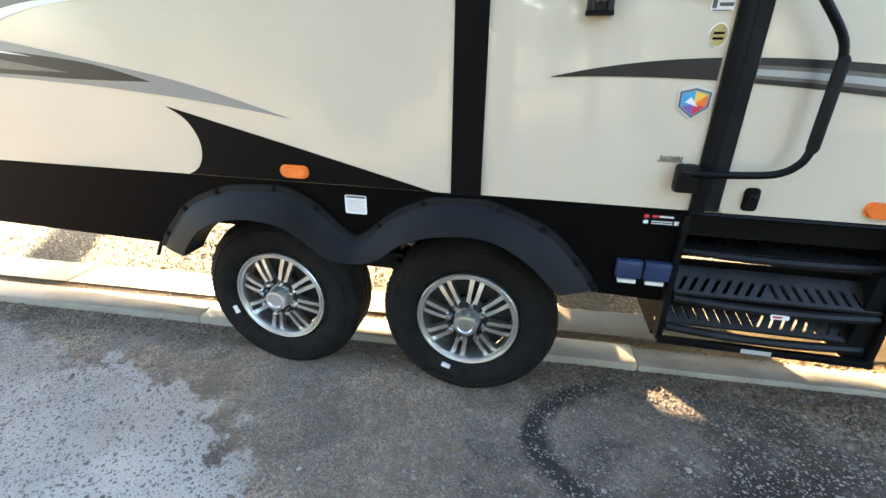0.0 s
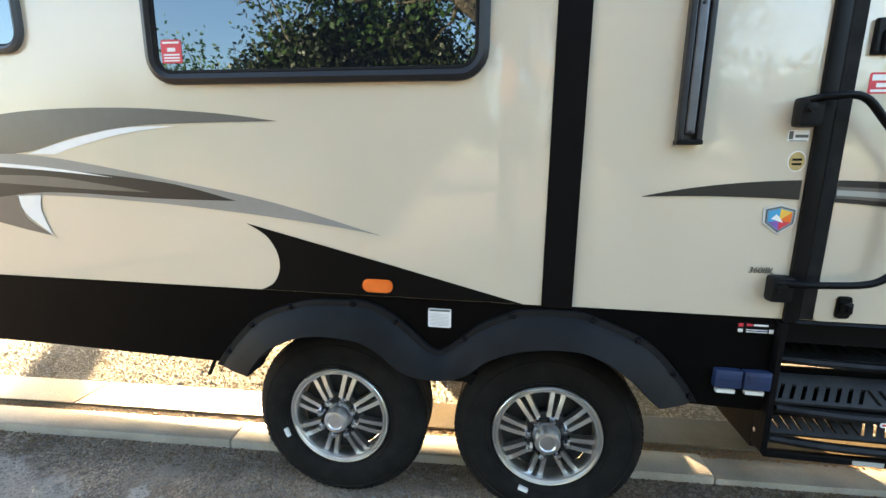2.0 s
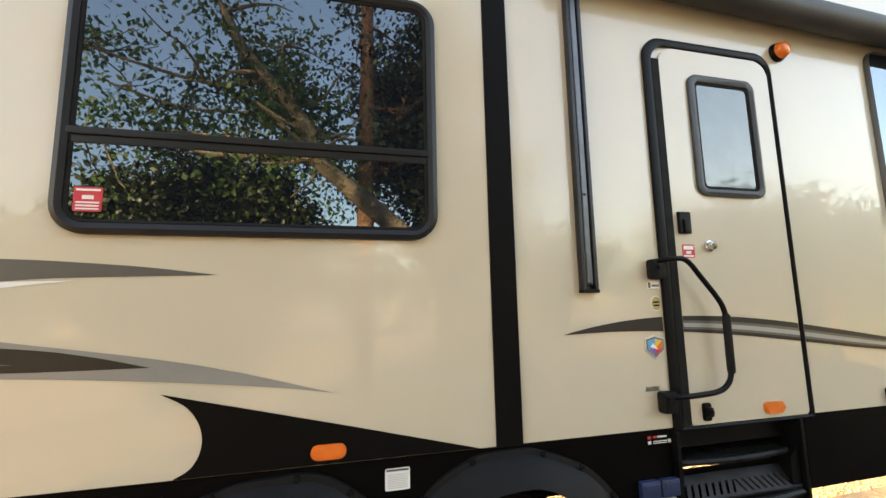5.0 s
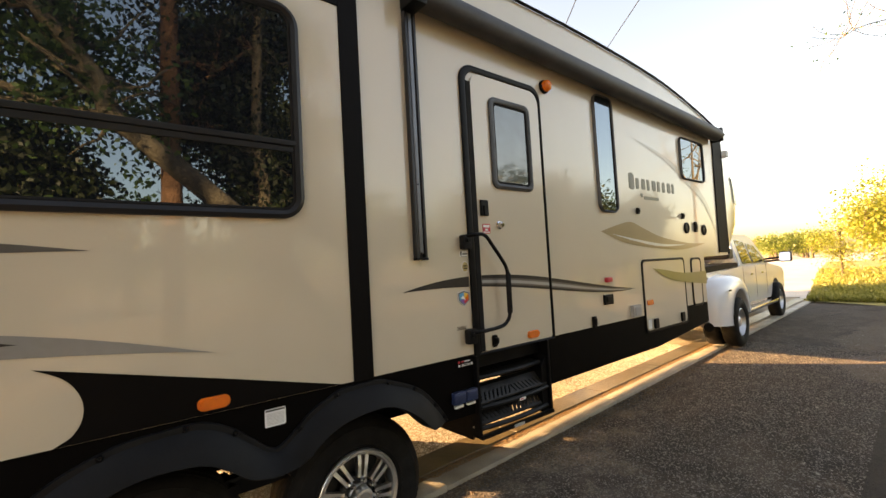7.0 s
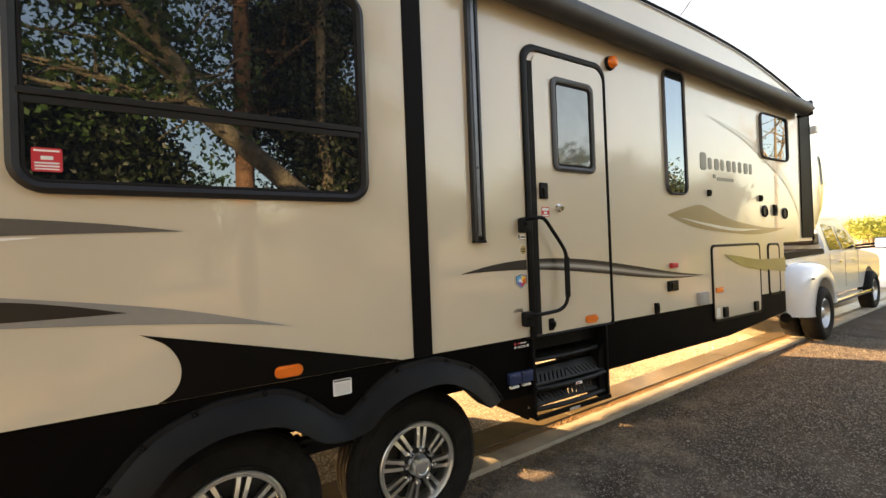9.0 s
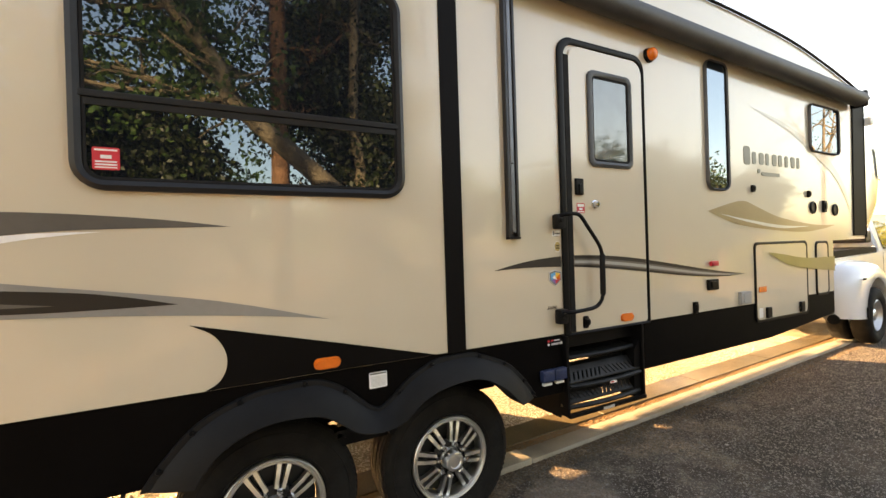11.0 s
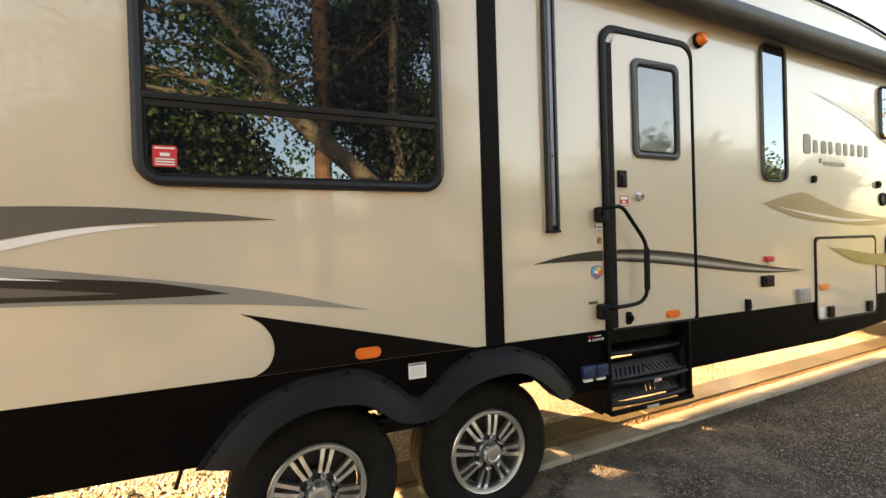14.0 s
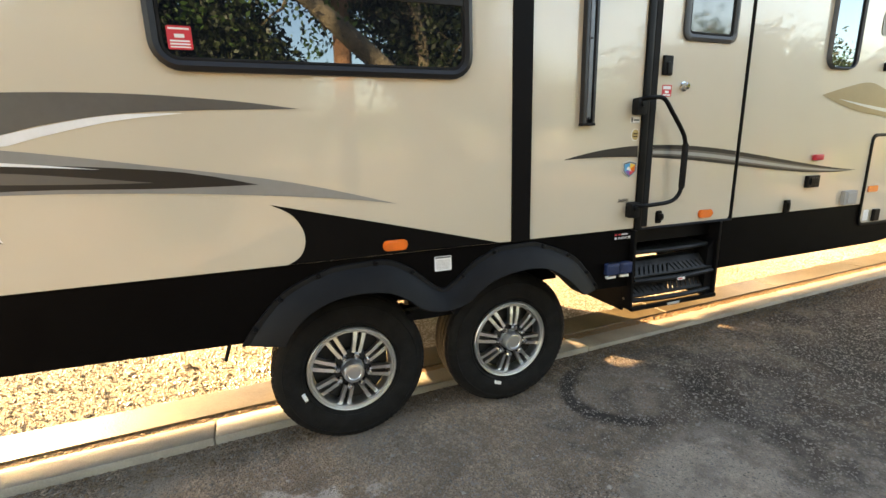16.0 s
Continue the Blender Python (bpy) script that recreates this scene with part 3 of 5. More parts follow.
box(bm, 1.39, 4.16, 0.02, 2.43, 0.78, 0.82)
box(bm, -1.45, 0.45, 0.40, 0.43, 0.60, 0.90)
box(bm, -1.45, 0.45, 2.02, 2.05, 0.54, 0.90)
part("underbelly", bm, BLACKPAINT, trailer, "black underbelly sheet")
bm = bmesh.new()
for y in (0.45, 1.9):
    box(bm, -4.5, 4.1, y, y + 0.08, 0.70, 0.90)
for x in HUBS:
    tube(bm, [(x, 0.28, HUB_Z), (x, 0.42, 0.30), (x, 2.02, 0.30), (x, 2.16, HUB_Z)], 0.045, 12)
    box(bm, x - 0.35, x + 0.35, 0.46, 0.52, 0.50, 0.53)
    box(bm, x - 0.35, x + 0.35, 1.93, 1.99, 0.58, 0.61)
box(bm, -0.54, -0.44, 0.44, 0.53, 0.50, 0.75)
box(bm, -0.56, -0.41, 0.10, 0.40, 0.66, 0.80, 0.01)
box(bm, -0.64, -0.34, 0.16, 0.22, 0.56, 0.64, 0.015)
tube(bm, [(-0.62, 0.12, 0.60), (-0.62, 0.30, 0.60)], 0.025, 10)
tube(bm, [(-0.36, 0.12, 0.60), (-0.36, 0.30, 0.60)], 0.025, 10)
part("chassis", bm, STEELBLACK, trailer, "black steel frame with axles and springs")
bm = bmesh.new()
box(bm, 3.62, 3.70, 0.55, 0.63, 0.52, 0.9)
box(bm, 3.56, 3.76, 0.49, 0.69, 0.50, 0.52)
part("landing_leg", bm, STEELBLACK, trailer)
bm = bmesh.new()
tube(bm, [(-1.44, 0.06, 0.68), (-1.475, 0.03, 0.57)], 0.008, 8)
part("drain_pipe", bm, STEELBLACK, trailer)


# wheels
def twin_spoke(bm, angle):
    """One pair of machined spokes, from hub to rim."""
    for side in (-1, 1):
        w0, w1 = 0.0088, 0.0102
        a = Vector((0.088, 0.0, side * 0.0150))
        b = Vector((0.199, 0.0, side * 0.0225))
        vs = []
        for p, w, y in ((a, w0, 0.085), (a + (b - a) * 0.5, w0, 0.092), (b, w1, 0.105)):
            for dz in (-w, w):
                for dy in (0.0, 0.03):
                    q = Vector((p.x, y + dy, p.z + dz))
                    vs.append(bm.verts.new(Matrix.Rotation(angle, 3, "Y") @ q))
        for i in (0, 4):
            bm.faces.new((vs[i], vs[i + 2], vs[i + 6], vs[i + 4]))
            bm.faces.new((vs[i], vs[i + 4], vs[i + 5], vs[i + 1]))
            bm.faces.new((vs[i + 2], vs[i + 3], vs[i + 7], vs[i + 6]))
            bm.faces.new((vs[i + 1], vs[i + 5], vs[i + 7], vs[i + 3]))


def wheel(parent, R=0.382):
    """A trailer wheel about its own centre, face to -y."""
    w = new("wheel")
    w.parent = parent
    bm = bmesh.new()
    lathe(bm, [(0.222, 0.10), (0.235, 0.085), (0.26, 0.074), (0.30, 0.068), (0.335, 0.074), (0.36, 0.09), (R - 0.006, 0.108), (R, 0.13), (R, 0.15), (R - 0.008, 0.152), (R - 0.008, 0.16), (R, 0.162), (R, 0.19), (R - 0.008, 0.192), (R - 0.008, 0.20), (R, 0.202), (R, 0.24), (R - 0.008, 0.242), (R - 0.008, 0.25), (R, 0.252), (R, 0.275), (R - 0.015, 0.29), (0.3, 0.31), (0.222, 0.30), (0.215, 0.2), (0.222, 0.10)], 0, 0, 72)
    part("tyre", bm, RUBBER, w, "black trailer tyre", True)
    bm = bmesh.new()
    for k in range(80):
        turn = Matrix.Rotation(6.28318 * k / 80, 4, "Y")
        box(bm, R - 0.02, R + 0.0015, 0.122, 0.149, -0.0115, 0.0115, 0.0, turn)
        box(bm, R - 0.03, R - 0.0085, 0.101, 0.118, -0.009, 0.009, 0.0, turn @ Matrix.Rotation(0.03, 4, "Y"))
    part("tread", bm, RUBBER, w, "worn dusty shoulder blocks")
    for r, h in ((0.333, 0.0006), (0.243, 0.0008)):
        bm = bmesh.new()
        lathe(bm, [(r - 0.003, 0.079 if r < 0.3 else 0.0735), (r, (0.079 if r < 0.3 else 0.0735) - 0.003), (r + 0.003, 0.079 if r < 0.3 else 0.0735)], 0, 0, 72)
        part("sidewall_rib", bm, RUBBER, w, "", True)
    bm = bmesh.new()
    lathe(bm, [(0.223, 0.105), (0.222, 0.084), (0.218, 0.080), (0.213, 0.082), (0.210, 0.090), (0.207, 0.092), (0.203, 0.086), (0.197, 0.086), (0.193, 0.094), (0.191, 0.14), (0.188, 0.25)], 0, 0, 72)
    part("rim", bm, ALLOY, w, "machined alloy rim", True)
    bm = bmesh.new()
    lathe(bm, [(0.19, 0.155), (0.10, 0.15), (0.02, 0.15)], 0, 0, 48)
    lathe(bm, [(0.075, 0.10), (0.075, 0.155)], 0, 0, 32)
    part("brake_drum", bm, POCKET, w, "dark hub and drum behind the spokes", True)
    for k in range(8):
        bm = bmesh.new()
        twin_spoke(bm, 6.28318 * (k + 0.25) / 8)
        part("spoke", bm, ALLOY, w)
    bm = bmesh.new()
    lathe(bm, [(0.102, 0.135), (0.098, 0.112), (0.085, 0.103), (0.055, 0.100)], 0, 0, 36)
    part("hub_seat", bm, POCKET, w, "dark recessed seat of the nuts", True)
    bm = bmesh.new()
    lathe(bm, [(0.058, 0.102), (0.056, 0.09), (0.053, 0.087), (0.052, 0.048), (0.047, 0.038), (0.034, 0.036), (0.030, 0.041), (0.001, 0.041)], 0, 0, 36)
    part("hub_cap", bm, ALLOY, w, "silver centre cap", True)
    for k in range(8):
        bm = bmesh.new()
        a = 6.28318 * (k + 0.75) / 8
        lathe(bm, [(0.0155, 0.105), (0.015, 0.062), (0.010, 0.054), (0.0005, 0.053)], 0.080 * math.cos(a), 0.080 * math.sin(a), 8)
        part("lug_nut", bm, CHROME, w, "", True)
    bm = bmesh.new()
    box(bm, -0.02, 0.02, 0.066, 0.085, -0.008, 0.008, 0.001, Matrix.Translation((-0.085, 0.0, -0.242)) @ Matrix.Rotation(0.35, 4, "Y"))
    part("rating_tag", bm, WHITE, w, "small white tag on the sidewall")
    return w


first = wheel(trailer)
first.location = (HUBS[1], 0.02, HUB_Z)
second = copy_thing(first, pose(HUBS[0], 0.02, HUB_Z, 0, 49, 0))
for x in HUBS:
    copy_thing(first, pose(x - (0.05 if x < -0.5 else 0), 2.43, HUB_Z, 0, 0, 180))


# fender flares over the two wheels: the edge against the skirt and the lip that stands out
FLARE_EDGE = smooth_path([(-1.40, 0, 0.645), (-1.335, 0, 0.735), (-1.21, 0, 0.86), (-1.03, 0, 0.936), (-0.89, 0, 0.952), (-0.755, 0, 0.952), (-0.65, 0, 0.905), (-0.575, 0, 0.845), (-0.505, 0, 0.786), (-0.45, 0, 0.788), (-0.33, 0, 0.885), (-0.24, 0, 0.93), (-0.17, 0, 0.955), (0, 0, 0.962), (0.1, 0, 0.938), (0.27, 0, 0.863), (0.39, 0, 0.74), (0.447, 0, 0.655)], 5)
FLARE_LIP = smooth_path([(-1.22, 0, 0.64), (-1.19, 0, 0.69), (-1.12, 0, 0.76), (-1.02, 0, 0.808), (-0.91, 0, 0.825), (-0.77, 0, 0.812), (-0.68, 0, 0.765), (-0.61, 0, 0.71), (-0.53, 0, 0.688), (-0.45, 0, 0.688), (-0.37, 0, 0.712), (-0.29, 0, 0.775), (-0.18, 0, 0.82), (-0.03, 0, 0.838), (0.08, 0, 0.82), (0.19, 0, 0.755), (0.26, 0, 0.69), (0.30, 0, 0.655)], 5)


def fender(name, first, last, screws, label=""):
    """A length of the double-arched plastic flare, with the screws along its edge."""
    bm = bmesh.new()
    rows = []
    for o, i in list(zip(FLARE_EDGE, FLARE_LIP))[first:last]:
        rows.append([bm.verts.new((o.x + (i.x - o.x) * s, y, o.z + (i.z - o.z) * s)) for s, y in ((0, 0.0), (0, -0.014), (0.02, -0.018), (0.17, -0.021), (0.22, -0.029), (0.55, -0.058), (0.88, -0.080), (0.97, -0.085), (1.0, -0.080), (1.0, 0.03))])
    for a, b in zip(rows, rows[1:]):
        for k in range(len(a) - 1):
            bm.faces.new((a[k], a[k + 1], b[k + 1], b[k]))
    bm.faces.new(rows[0]), bm.faces.new(rows[-1][::-1])
    ob = part(name, bm, PLASTIC, trailer, label, True)
    for k in screws:
        p = FLARE_EDGE[k].lerp(FLARE_LIP[k], 0.09)
        rb = bmesh.new()
        lathe(rb, [(0.011, -0.012), (0.011, -0.024), (0.008, -0.028), (0.004, -0.0285), (0.0005, -0.026)], p.x, p.z, 12)
        part("screw", rb, STEELBLACK, ob, "", True)
    return ob


fender("fender_flare", 0, 66, (4, 9, 14, 23, 31, 48, 58), "black textured plastic flare over the wheels")
fender("fender_flare", 65, len(FLARE_EDGE), (69, 74, 79, 83))


# ---- windows, door, hatches ----
def window(name, x0, x1, z0, z1, r, label, rails=(), mullions=(), width=0.04, y=SLIDE_Y, glass=GLASS, frame_mat=WINFRAME):
    """A framed window set on the wall: outer frame, a pane for each light, rails between."""
    w = tagged(new(name), label)
    w.parent = trailer
    bm = bmesh.new()
    rim_frame(bm, rrect(x0, x1, z0, z1, r), rrect(x0 + width, x1 - width, z0 + width, z1 - width, r * 0.62), y - 0.026, y, 0.008)
    part("frame", bm, frame_mat, w, "", True)
    bm = bmesh.new()
    rim_frame(bm, rrect(x0 + width * 0.9, x1 - width * 0.9, z0 + width * 0.9, z1 - width * 0.9, r * 0.6), rrect(x0 + width * 1.35, x1 - width * 1.35, z0 + width * 1.35, z1 - width * 1.35, r * 0.5), y - 0.016, y, 0.003)
    part("gasket", bm, RUBBER, w, "", True)
    i = width * 1.2
    zs = [z0 + i, *rails, z1 - i]
    xs = [x0 + i, *mullions, x1 - i]
    for a, b in zip(zs, zs[1:]):
        for c, d in zip(xs, xs[1:]):
            bm = bmesh.new()
            slab(bm, rrect(c, d, a, b, r * 0.5 if not rails and not mullions else min(r * 0.5, 0.03), 4), y - 0.010, y - 0.006)
            part("pane", bm, glass, w, "dark reflecting glass")
    for z in rails:
        bm = bmesh.new()
        box(bm, x0 + width * 0.8, x1 - width * 0.8, y - 0.022, y - 0.004, z - 0.006, z + 0.018, 0.003)
        box(bm, x0 + width * 1.2, x1 - width * 1.2, y - 0.015, y - 0.004, z - 0.034, z - 0.008, 0.003)
        part("rail", bm, frame_mat, w)
    for x in mullions:
        bm = bmesh.new()
        box(bm, x - 0.016, x + 0.016, y - 0.022, y - 0.004, z0 + width * 0.8, z1 - width * 0.8, 0.003)
        part("mullion", bm, frame_mat, w)
    return w


DOORFRAME = mat("dark_grey_door_frame", (0.032, 0.034, 0.037), 0.45, 0, 0.15)
FRAMEGREY = mat("grey_window_frame", (0.065, 0.072, 0.082), 0.45, 0, 0.15)
big = window("window", -1.568, -0.318, 1.742, 2.722, 0.10, "large dark window with a black frame", rails=(2.075,), width=0.036)
window("window", -2.985, -2.085, 1.865, 2.395, 0.09, "sliding side window with a grey frame", mullions=(-2.59,), width=0.025, glass=BRIGHTGLASS, frame_mat=FRAMEGREY)
window("window", 2.135, 2.425, 1.875, 2.86, 0.08, "tall narrow window", width=0.014, y=0.0, glass=BRIGHTGLASS, frame_mat=FRAMEGREY)
window("window", 3.735, 4.335, 2.285, 2.735, 0.07, "small bedroom window near the nose", width=0.013, y=0.0, glass=BRIGHTGLASS, frame_mat=FRAMEGREY)


def sticker(name, x0, x1, z0, z1, material, parent, y, bars=(), r=0.006, label=""):
    """A small printed plate; bars are (x from, x to, z from, z to, material) in parts of its size."""
    bm = bmesh.new()
    slab(bm, rrect(x0, x1, z0, z1, r, 3), y - 0.001, y)
    ob = part(name, bm, material, parent, label)
    for a, b, c, d, m in bars:
        bm = bmesh.new()
        slab(bm, [(x0 + (x1 - x0) * a, z0 + (z1 - z0) * c), (x0 + (x1 - x0) * b, z0 + (z1 - z0) * c), (x0 + (x1 - x0) * b, z0 + (z1 - z0) * d), (x0 + (x1 - x0) * a, z0 + (z1 - z0) * d)], y - 0.0016, y - 0.001)
        part("print", bm, m, ob)
    return ob


warn = [(0.08, 0.92, 0.84, 0.92, WHITE), (0.3, 0.7, 0.50, 0.66, WHITE), (0.1, 0.9, 0.33, 0.40, WHITE), (0.1, 0.9, 0.2, 0.27, WHITE), (0.1, 0.9, 0.08, 0.14, WHITE)]
sticker("exit_sticker", -1.505, -1.425, 1.815, 1.895, RED, trailer, SLIDE_Y - 0.0105, warn, label="red and white exit sticker on the glass")

door = new("entry_door")
door.parent = trailer
bm = bmesh.new()
rim_frame(bm, arched(0.681, 1.445, 0.962, 2.735, 0.10), arched(0.724, 1.422, 0.974, 2.700, 0.085), -0.02, 0.0, 0.006)
part("door_frame", bm, STEELBLACK, door, "black door frame with rounded corners", True)
bm = bmesh.new()
box(bm, 0.7235, 0.7655, -0.016, -0.001, 0.98, 2.63, 0.004)
part("hinge_seal", bm, RUBBER, door)
bm = bmesh.new()
slab(bm, arched(0.766, 1.416, 0.978, 2.692, 0.075), -0.012, 0.0, 0.004)
part("door_panel", bm, CREAM, door)
bm = bmesh.new()
rim_frame(bm, rrect(0.912, 1.305, 1.975, 2.568, 0.05), rrect(0.948, 1.272, 2.008, 2.534, 0.025), -0.030, -0.012, 0.006)
part("door_window_frame", bm, DOORFRAME, door, "grey frame of the door window", True)
bm = bmesh.new()
rim_frame(bm, rrect(0.947, 1.273, 2.007, 2.535, 0.025), rrect(0.962, 1.258, 2.022, 2.520, 0.02), -0.021, -0.012, 0.003)
part("gasket", bm, RUBBER, door, "", True)
bm = bmesh.new()
slab(bm, rrect(0.96, 1.26, 2.02, 2.522, 0.018), -0.016, -0.0125)
part("door_pane", bm, DOORGLASS, door, "obscured glass in the door")
bm = bmesh.new()
box(bm, 0.785, 0.850, -0.028, -0.012, 1.795, 1.895, 0.006)
box(bm, 0.805, 0.832, -0.036, -0.026, 1.80, 1.86, 0.004)
part("latch", bm, STEELBLACK, door, "black paddle latch")
bm = bmesh.new()
lathe(bm, [(0.026, -0.012), (0.026, -0.02), (0.018, -0.024), (0.018, -0.045), (0.012, -0.05), (0.0005, -0.05)], 0.945, 1.742, 20)
part("deadbolt", bm, CHROME, door, "chrome deadbolt knob", True)
sticker("warning_sticker", 0.80, 0.866, 1.688, 1.748, RED, door, -0.0125, [(0.1, 0.9, 0.62, 0.9, WHITE), (0.3, 0.7, 0.3, 0.5, WHITE), (0.1, 0.9, 0.08, 0.2, WHITE)], label="red warning sticker")
bm = bmesh.new()
slab(bm, rrect(0.824, 0.868, 0.992, 1.066, 0.012, 4), -0.022, -0.012, 0.004)
box(bm, 0.832, 0.860, -0.040, -0.020, 1.012, 1.050, 0.005)
box(bm, 0.839, 0.853, -0.048, -0.038, 1.022, 1.044, 0.003)
part("catch", bm, STEELBLACK, door, "black door catch")
bm = bmesh.new()
slab(bm, rrect(1.155, 1.265, 0.998, 1.047, 0.020), -0.026, -0.012, 0.006)
part("marker_light", bm, ORANGE, door, "amber oval marker light")

grab = new("grab_handle")
grab.parent = trailer
bm = bmesh.new()
tube(bm, smooth_path([(0.63, -0.04, 1.668), (0.67, -0.068, 1.674), (0.755, -0.072, 1.672), (0.825, -0.072, 1.60), (0.915, -0.072, 1.49), (0.936, -0.072, 1.43)], 5), 0.0115, 10)
part("bar", bm, STEELBLACK, grab, "bent black tube", True)
bm = bmesh.new()
tube(bm, smooth_path([(0.935, -0.072, 1.20), (0.917, -0.072, 1.155), (0.86, -0.072, 1.122), (0.73, -0.072, 1.112), (0.66, -0.066, 1.110), (0.63, -0.04, 1.110)], 5), 0.0115, 10)
part("bar", bm, STEELBLACK, grab, "bent black tube", True)
bm = bmesh.new()
tube(bm, [(0.936, -0.072, 1.44), (0.938, -0.072, 1.43), (0.936, -0.072, 1.20), (0.935, -0.072, 1.19)], [0.012, 0.0165, 0.0165, 0.012], 12)
part("grip", bm, RUBBER, grab, "foam grip", True)
for z in (1.635, 1.085):
    bm = bmesh.new()
    box(bm, 0.610, 0.676, -0.052, -0.001, z - 0.044, z + 0.044, 0.014)
    part("bracket", bm, PLASTIC, grab, "", True)
    bm = bmesh.new()
    lathe(bm, [(0.014, -0.06), (0.014, -0.072), (0.0005, -0.073)], 0.632, z + 0.01, 10)
    part("bolt", bm, STEELBLACK, grab)

porch = new("porch_light")
porch.parent = trailer
bm = bmesh.new()
lathe(bm, [(0.05, 0.0), (0.048, -0.016), (0.042, -0.024)], 1.515, 2.765, 24)
part("base", bm, STEELBLACK, porch, "", True)
bm = bmesh.new()
lathe(bm, [(0.042, -0.016), (0.042, -0.032), (0.036, -0.05), (0.022, -0.060), (0.0005, -0.063)], 1.515, 2.765, 24)
part("lens", bm, ORANGE, porch, "amber domed lens", True)

for name, x0, x1, z0, z1, latches in (("storage_hatch", 2.755, 3.64, 0.812, 1.472, (2.93, 3.49)), ("small_hatch", 3.80, 4.055, 0.955, 1.462, ())):
    h = new(name)
    h.parent = trailer
    bm = bmesh.new()
    rim_frame(bm, rrect(x0, x1, z0, z1, 0.05), rrect(x0 + 0.022, x1 - 0.022, z0 + 0.022, z1 - 0.022, 0.04), -0.012, 0.001, 0.004)
    part("hatch_frame", bm, STEELBLACK, h, "", True)
    bm = bmesh.new()
    slab(bm, rrect(x0 + 0.024, x1 - 0.024, z0 + 0.024, z1 - 0.024, 0.038), -0.008, 0.001)
    part("hatch_panel", bm, CREAM, h)
    for x in latches:
        bm = bmesh.new()
        box(bm, x - 0.035, x + 0.035, -0.03, -0.008, z0 + 0.03, z0 + 0.12, 0.008)
        part("hatch_latch", bm, STEELBLACK, h)
bm = bmesh.new()
slab(bm, rrect(2.80, 2.91, 1.06, 1.105, 0.01), -0.016, -0.009)
part("reflector", bm, ORANGE, trailer, "amber reflector on the hatch")
bm = bmesh.new()
slab(bm, rrect(2.80, 2.86, 0.85, 0.93, 0.008), -0.0095, -0.0085)
part("hatch_label", bm, WHITE, trailer)

for x0, x1, z0, z1 in ((-0.768, -0.652, 0.992, 1.041), (-2.532, -2.428, 1.02, 1.065)):
    lens = new("marker_light")
    lens.parent = trailer
    bm = bmesh.new()
    slab(bm, rrect(x0, x1, z0, z1, 0.022), SLIDE_Y - 0.012, SLIDE_Y - 0.004, 0.004)
    part("base", bm, ORANGE, lens)
    bm = bmesh.new()
    slab(bm, rrect(x0 + 0.01, x1 - 0.01, z0 + 0.008, z1 - 0.008, 0.014), SLIDE_Y - 0.018, SLIDE_Y - 0.011, 0.004)
    part("lens", bm, ORANGE, lens, "ribbed amber lens")

# appliances' fittings on the front wall
for x, z in ((3.775, 1.772), (4.22, 1.757)):
    bm = bmesh.new()
    lathe(bm, [(0.058, 0.0), (0.058, -0.012), (0.046, -0.016), (0.042, -0.008), (0.0005, -0.008)], x, z, 20)
    part("speaker", bm, STEELBLACK, trailer, "small round outdoor speaker", True)
for x, z, w, h in ((3.99, 1.785, 0.028, 0.055), (2.757, 1.908, 0.018, 0.028), (3.69, 1.893, 0.018, 0.03), (2.165, 1.168, 0.062, 0.04), (1.945, 1.015, 0.02, 0.042)):
    bm = bmesh.new()
    box(bm, x - w, x + w, -0.022, 0.0, z - h, z + h, 0.005)
    box(bm, x - w * 0.6, x + w * 0.6, -0.03, -0.02, z - h * 0.5, z + h * 0.6, 0.003)
    part("switch_cover", bm, STEELBLACK, trailer, "black weatherproof cover")
bm = bmesh.new()
box(bm, 2.14, 2.225, -0.03, 0.0, 1.305, 1.345, 0.012)
part("clearance_light", bm, RED, trailer, "red clearance light", True)
bm = bmesh.new()
box(bm, 2.515, 2.655, -0.03, 0.0, 0.985, 1.085, 0.006)
box(bm, 2.54, 2.63, -0.036, -0.028, 1.0, 1.07, 0.004)
part("outlet_box", bm, mat("grey_plastic", (0.33, 0.32, 0.30), 0.5, 0, 0.1), trailer, "grey outlet box")

# awning: roller under the roof, arm on the wall
awning = new("awning")
awning.parent = trailer
bm = bmesh.new()
tube(bm, [(0.36, -0.085, 2.985), (4.60, -0.085, 2.855)], 0.074, 20)
part("roller", bm, mat("awning_fabric_grey", (0.04, 0.04, 0.042), 0.55, 0, 0.3, 6, 60, 0.1), awning, "rolled dark awning fabric", True)
bm = bmesh.new()
slab(bm, [(0.36, 3.055), (4.6, 2.925), (4.6, 2.95), (0.36, 3.085)], -0.05, 0.0, 0.006)
part("rail", bm, STEELBLACK, awning)
for x, z, w in ((0.265, 2.985, 0.095), (4.585, 2.855, 0.05)):
    bm = bmesh.new()
    box(bm, x, x + w, -0.15, -0.01, z - 0.08, z + 0.08, 0.02)
    part("end_cap", bm, STEELBLACK, awning, "", True)
bm = bmesh.new()
box(bm, 0.280, 0.298, -0.034, -0.001, 1.55, 2.98, 0.004)
box(bm, 0.336, 0.354, -0.034, -0.001, 1.55, 2.98, 0.004)
box(bm, 0.297, 0.337, -0.012, -0.001, 1.55, 2.98)
part("arm_channel", bm, DARKANOD, awning, "black upright awning arm")
bm = bmesh.new()
box(bm, 0.302, 0.332, -0.030, -0.013, 1.57, 2.97, 0.006)
part("inner_arm", bm, ANODISED, awning, "dark grey metal sliding arm")
bm = bmesh.new()
box(bm, 0.278, 0.356, -0.037, -0.001, 1.538, 1.552, 0.003)
part("foot", bm, STEELBLACK, awning)
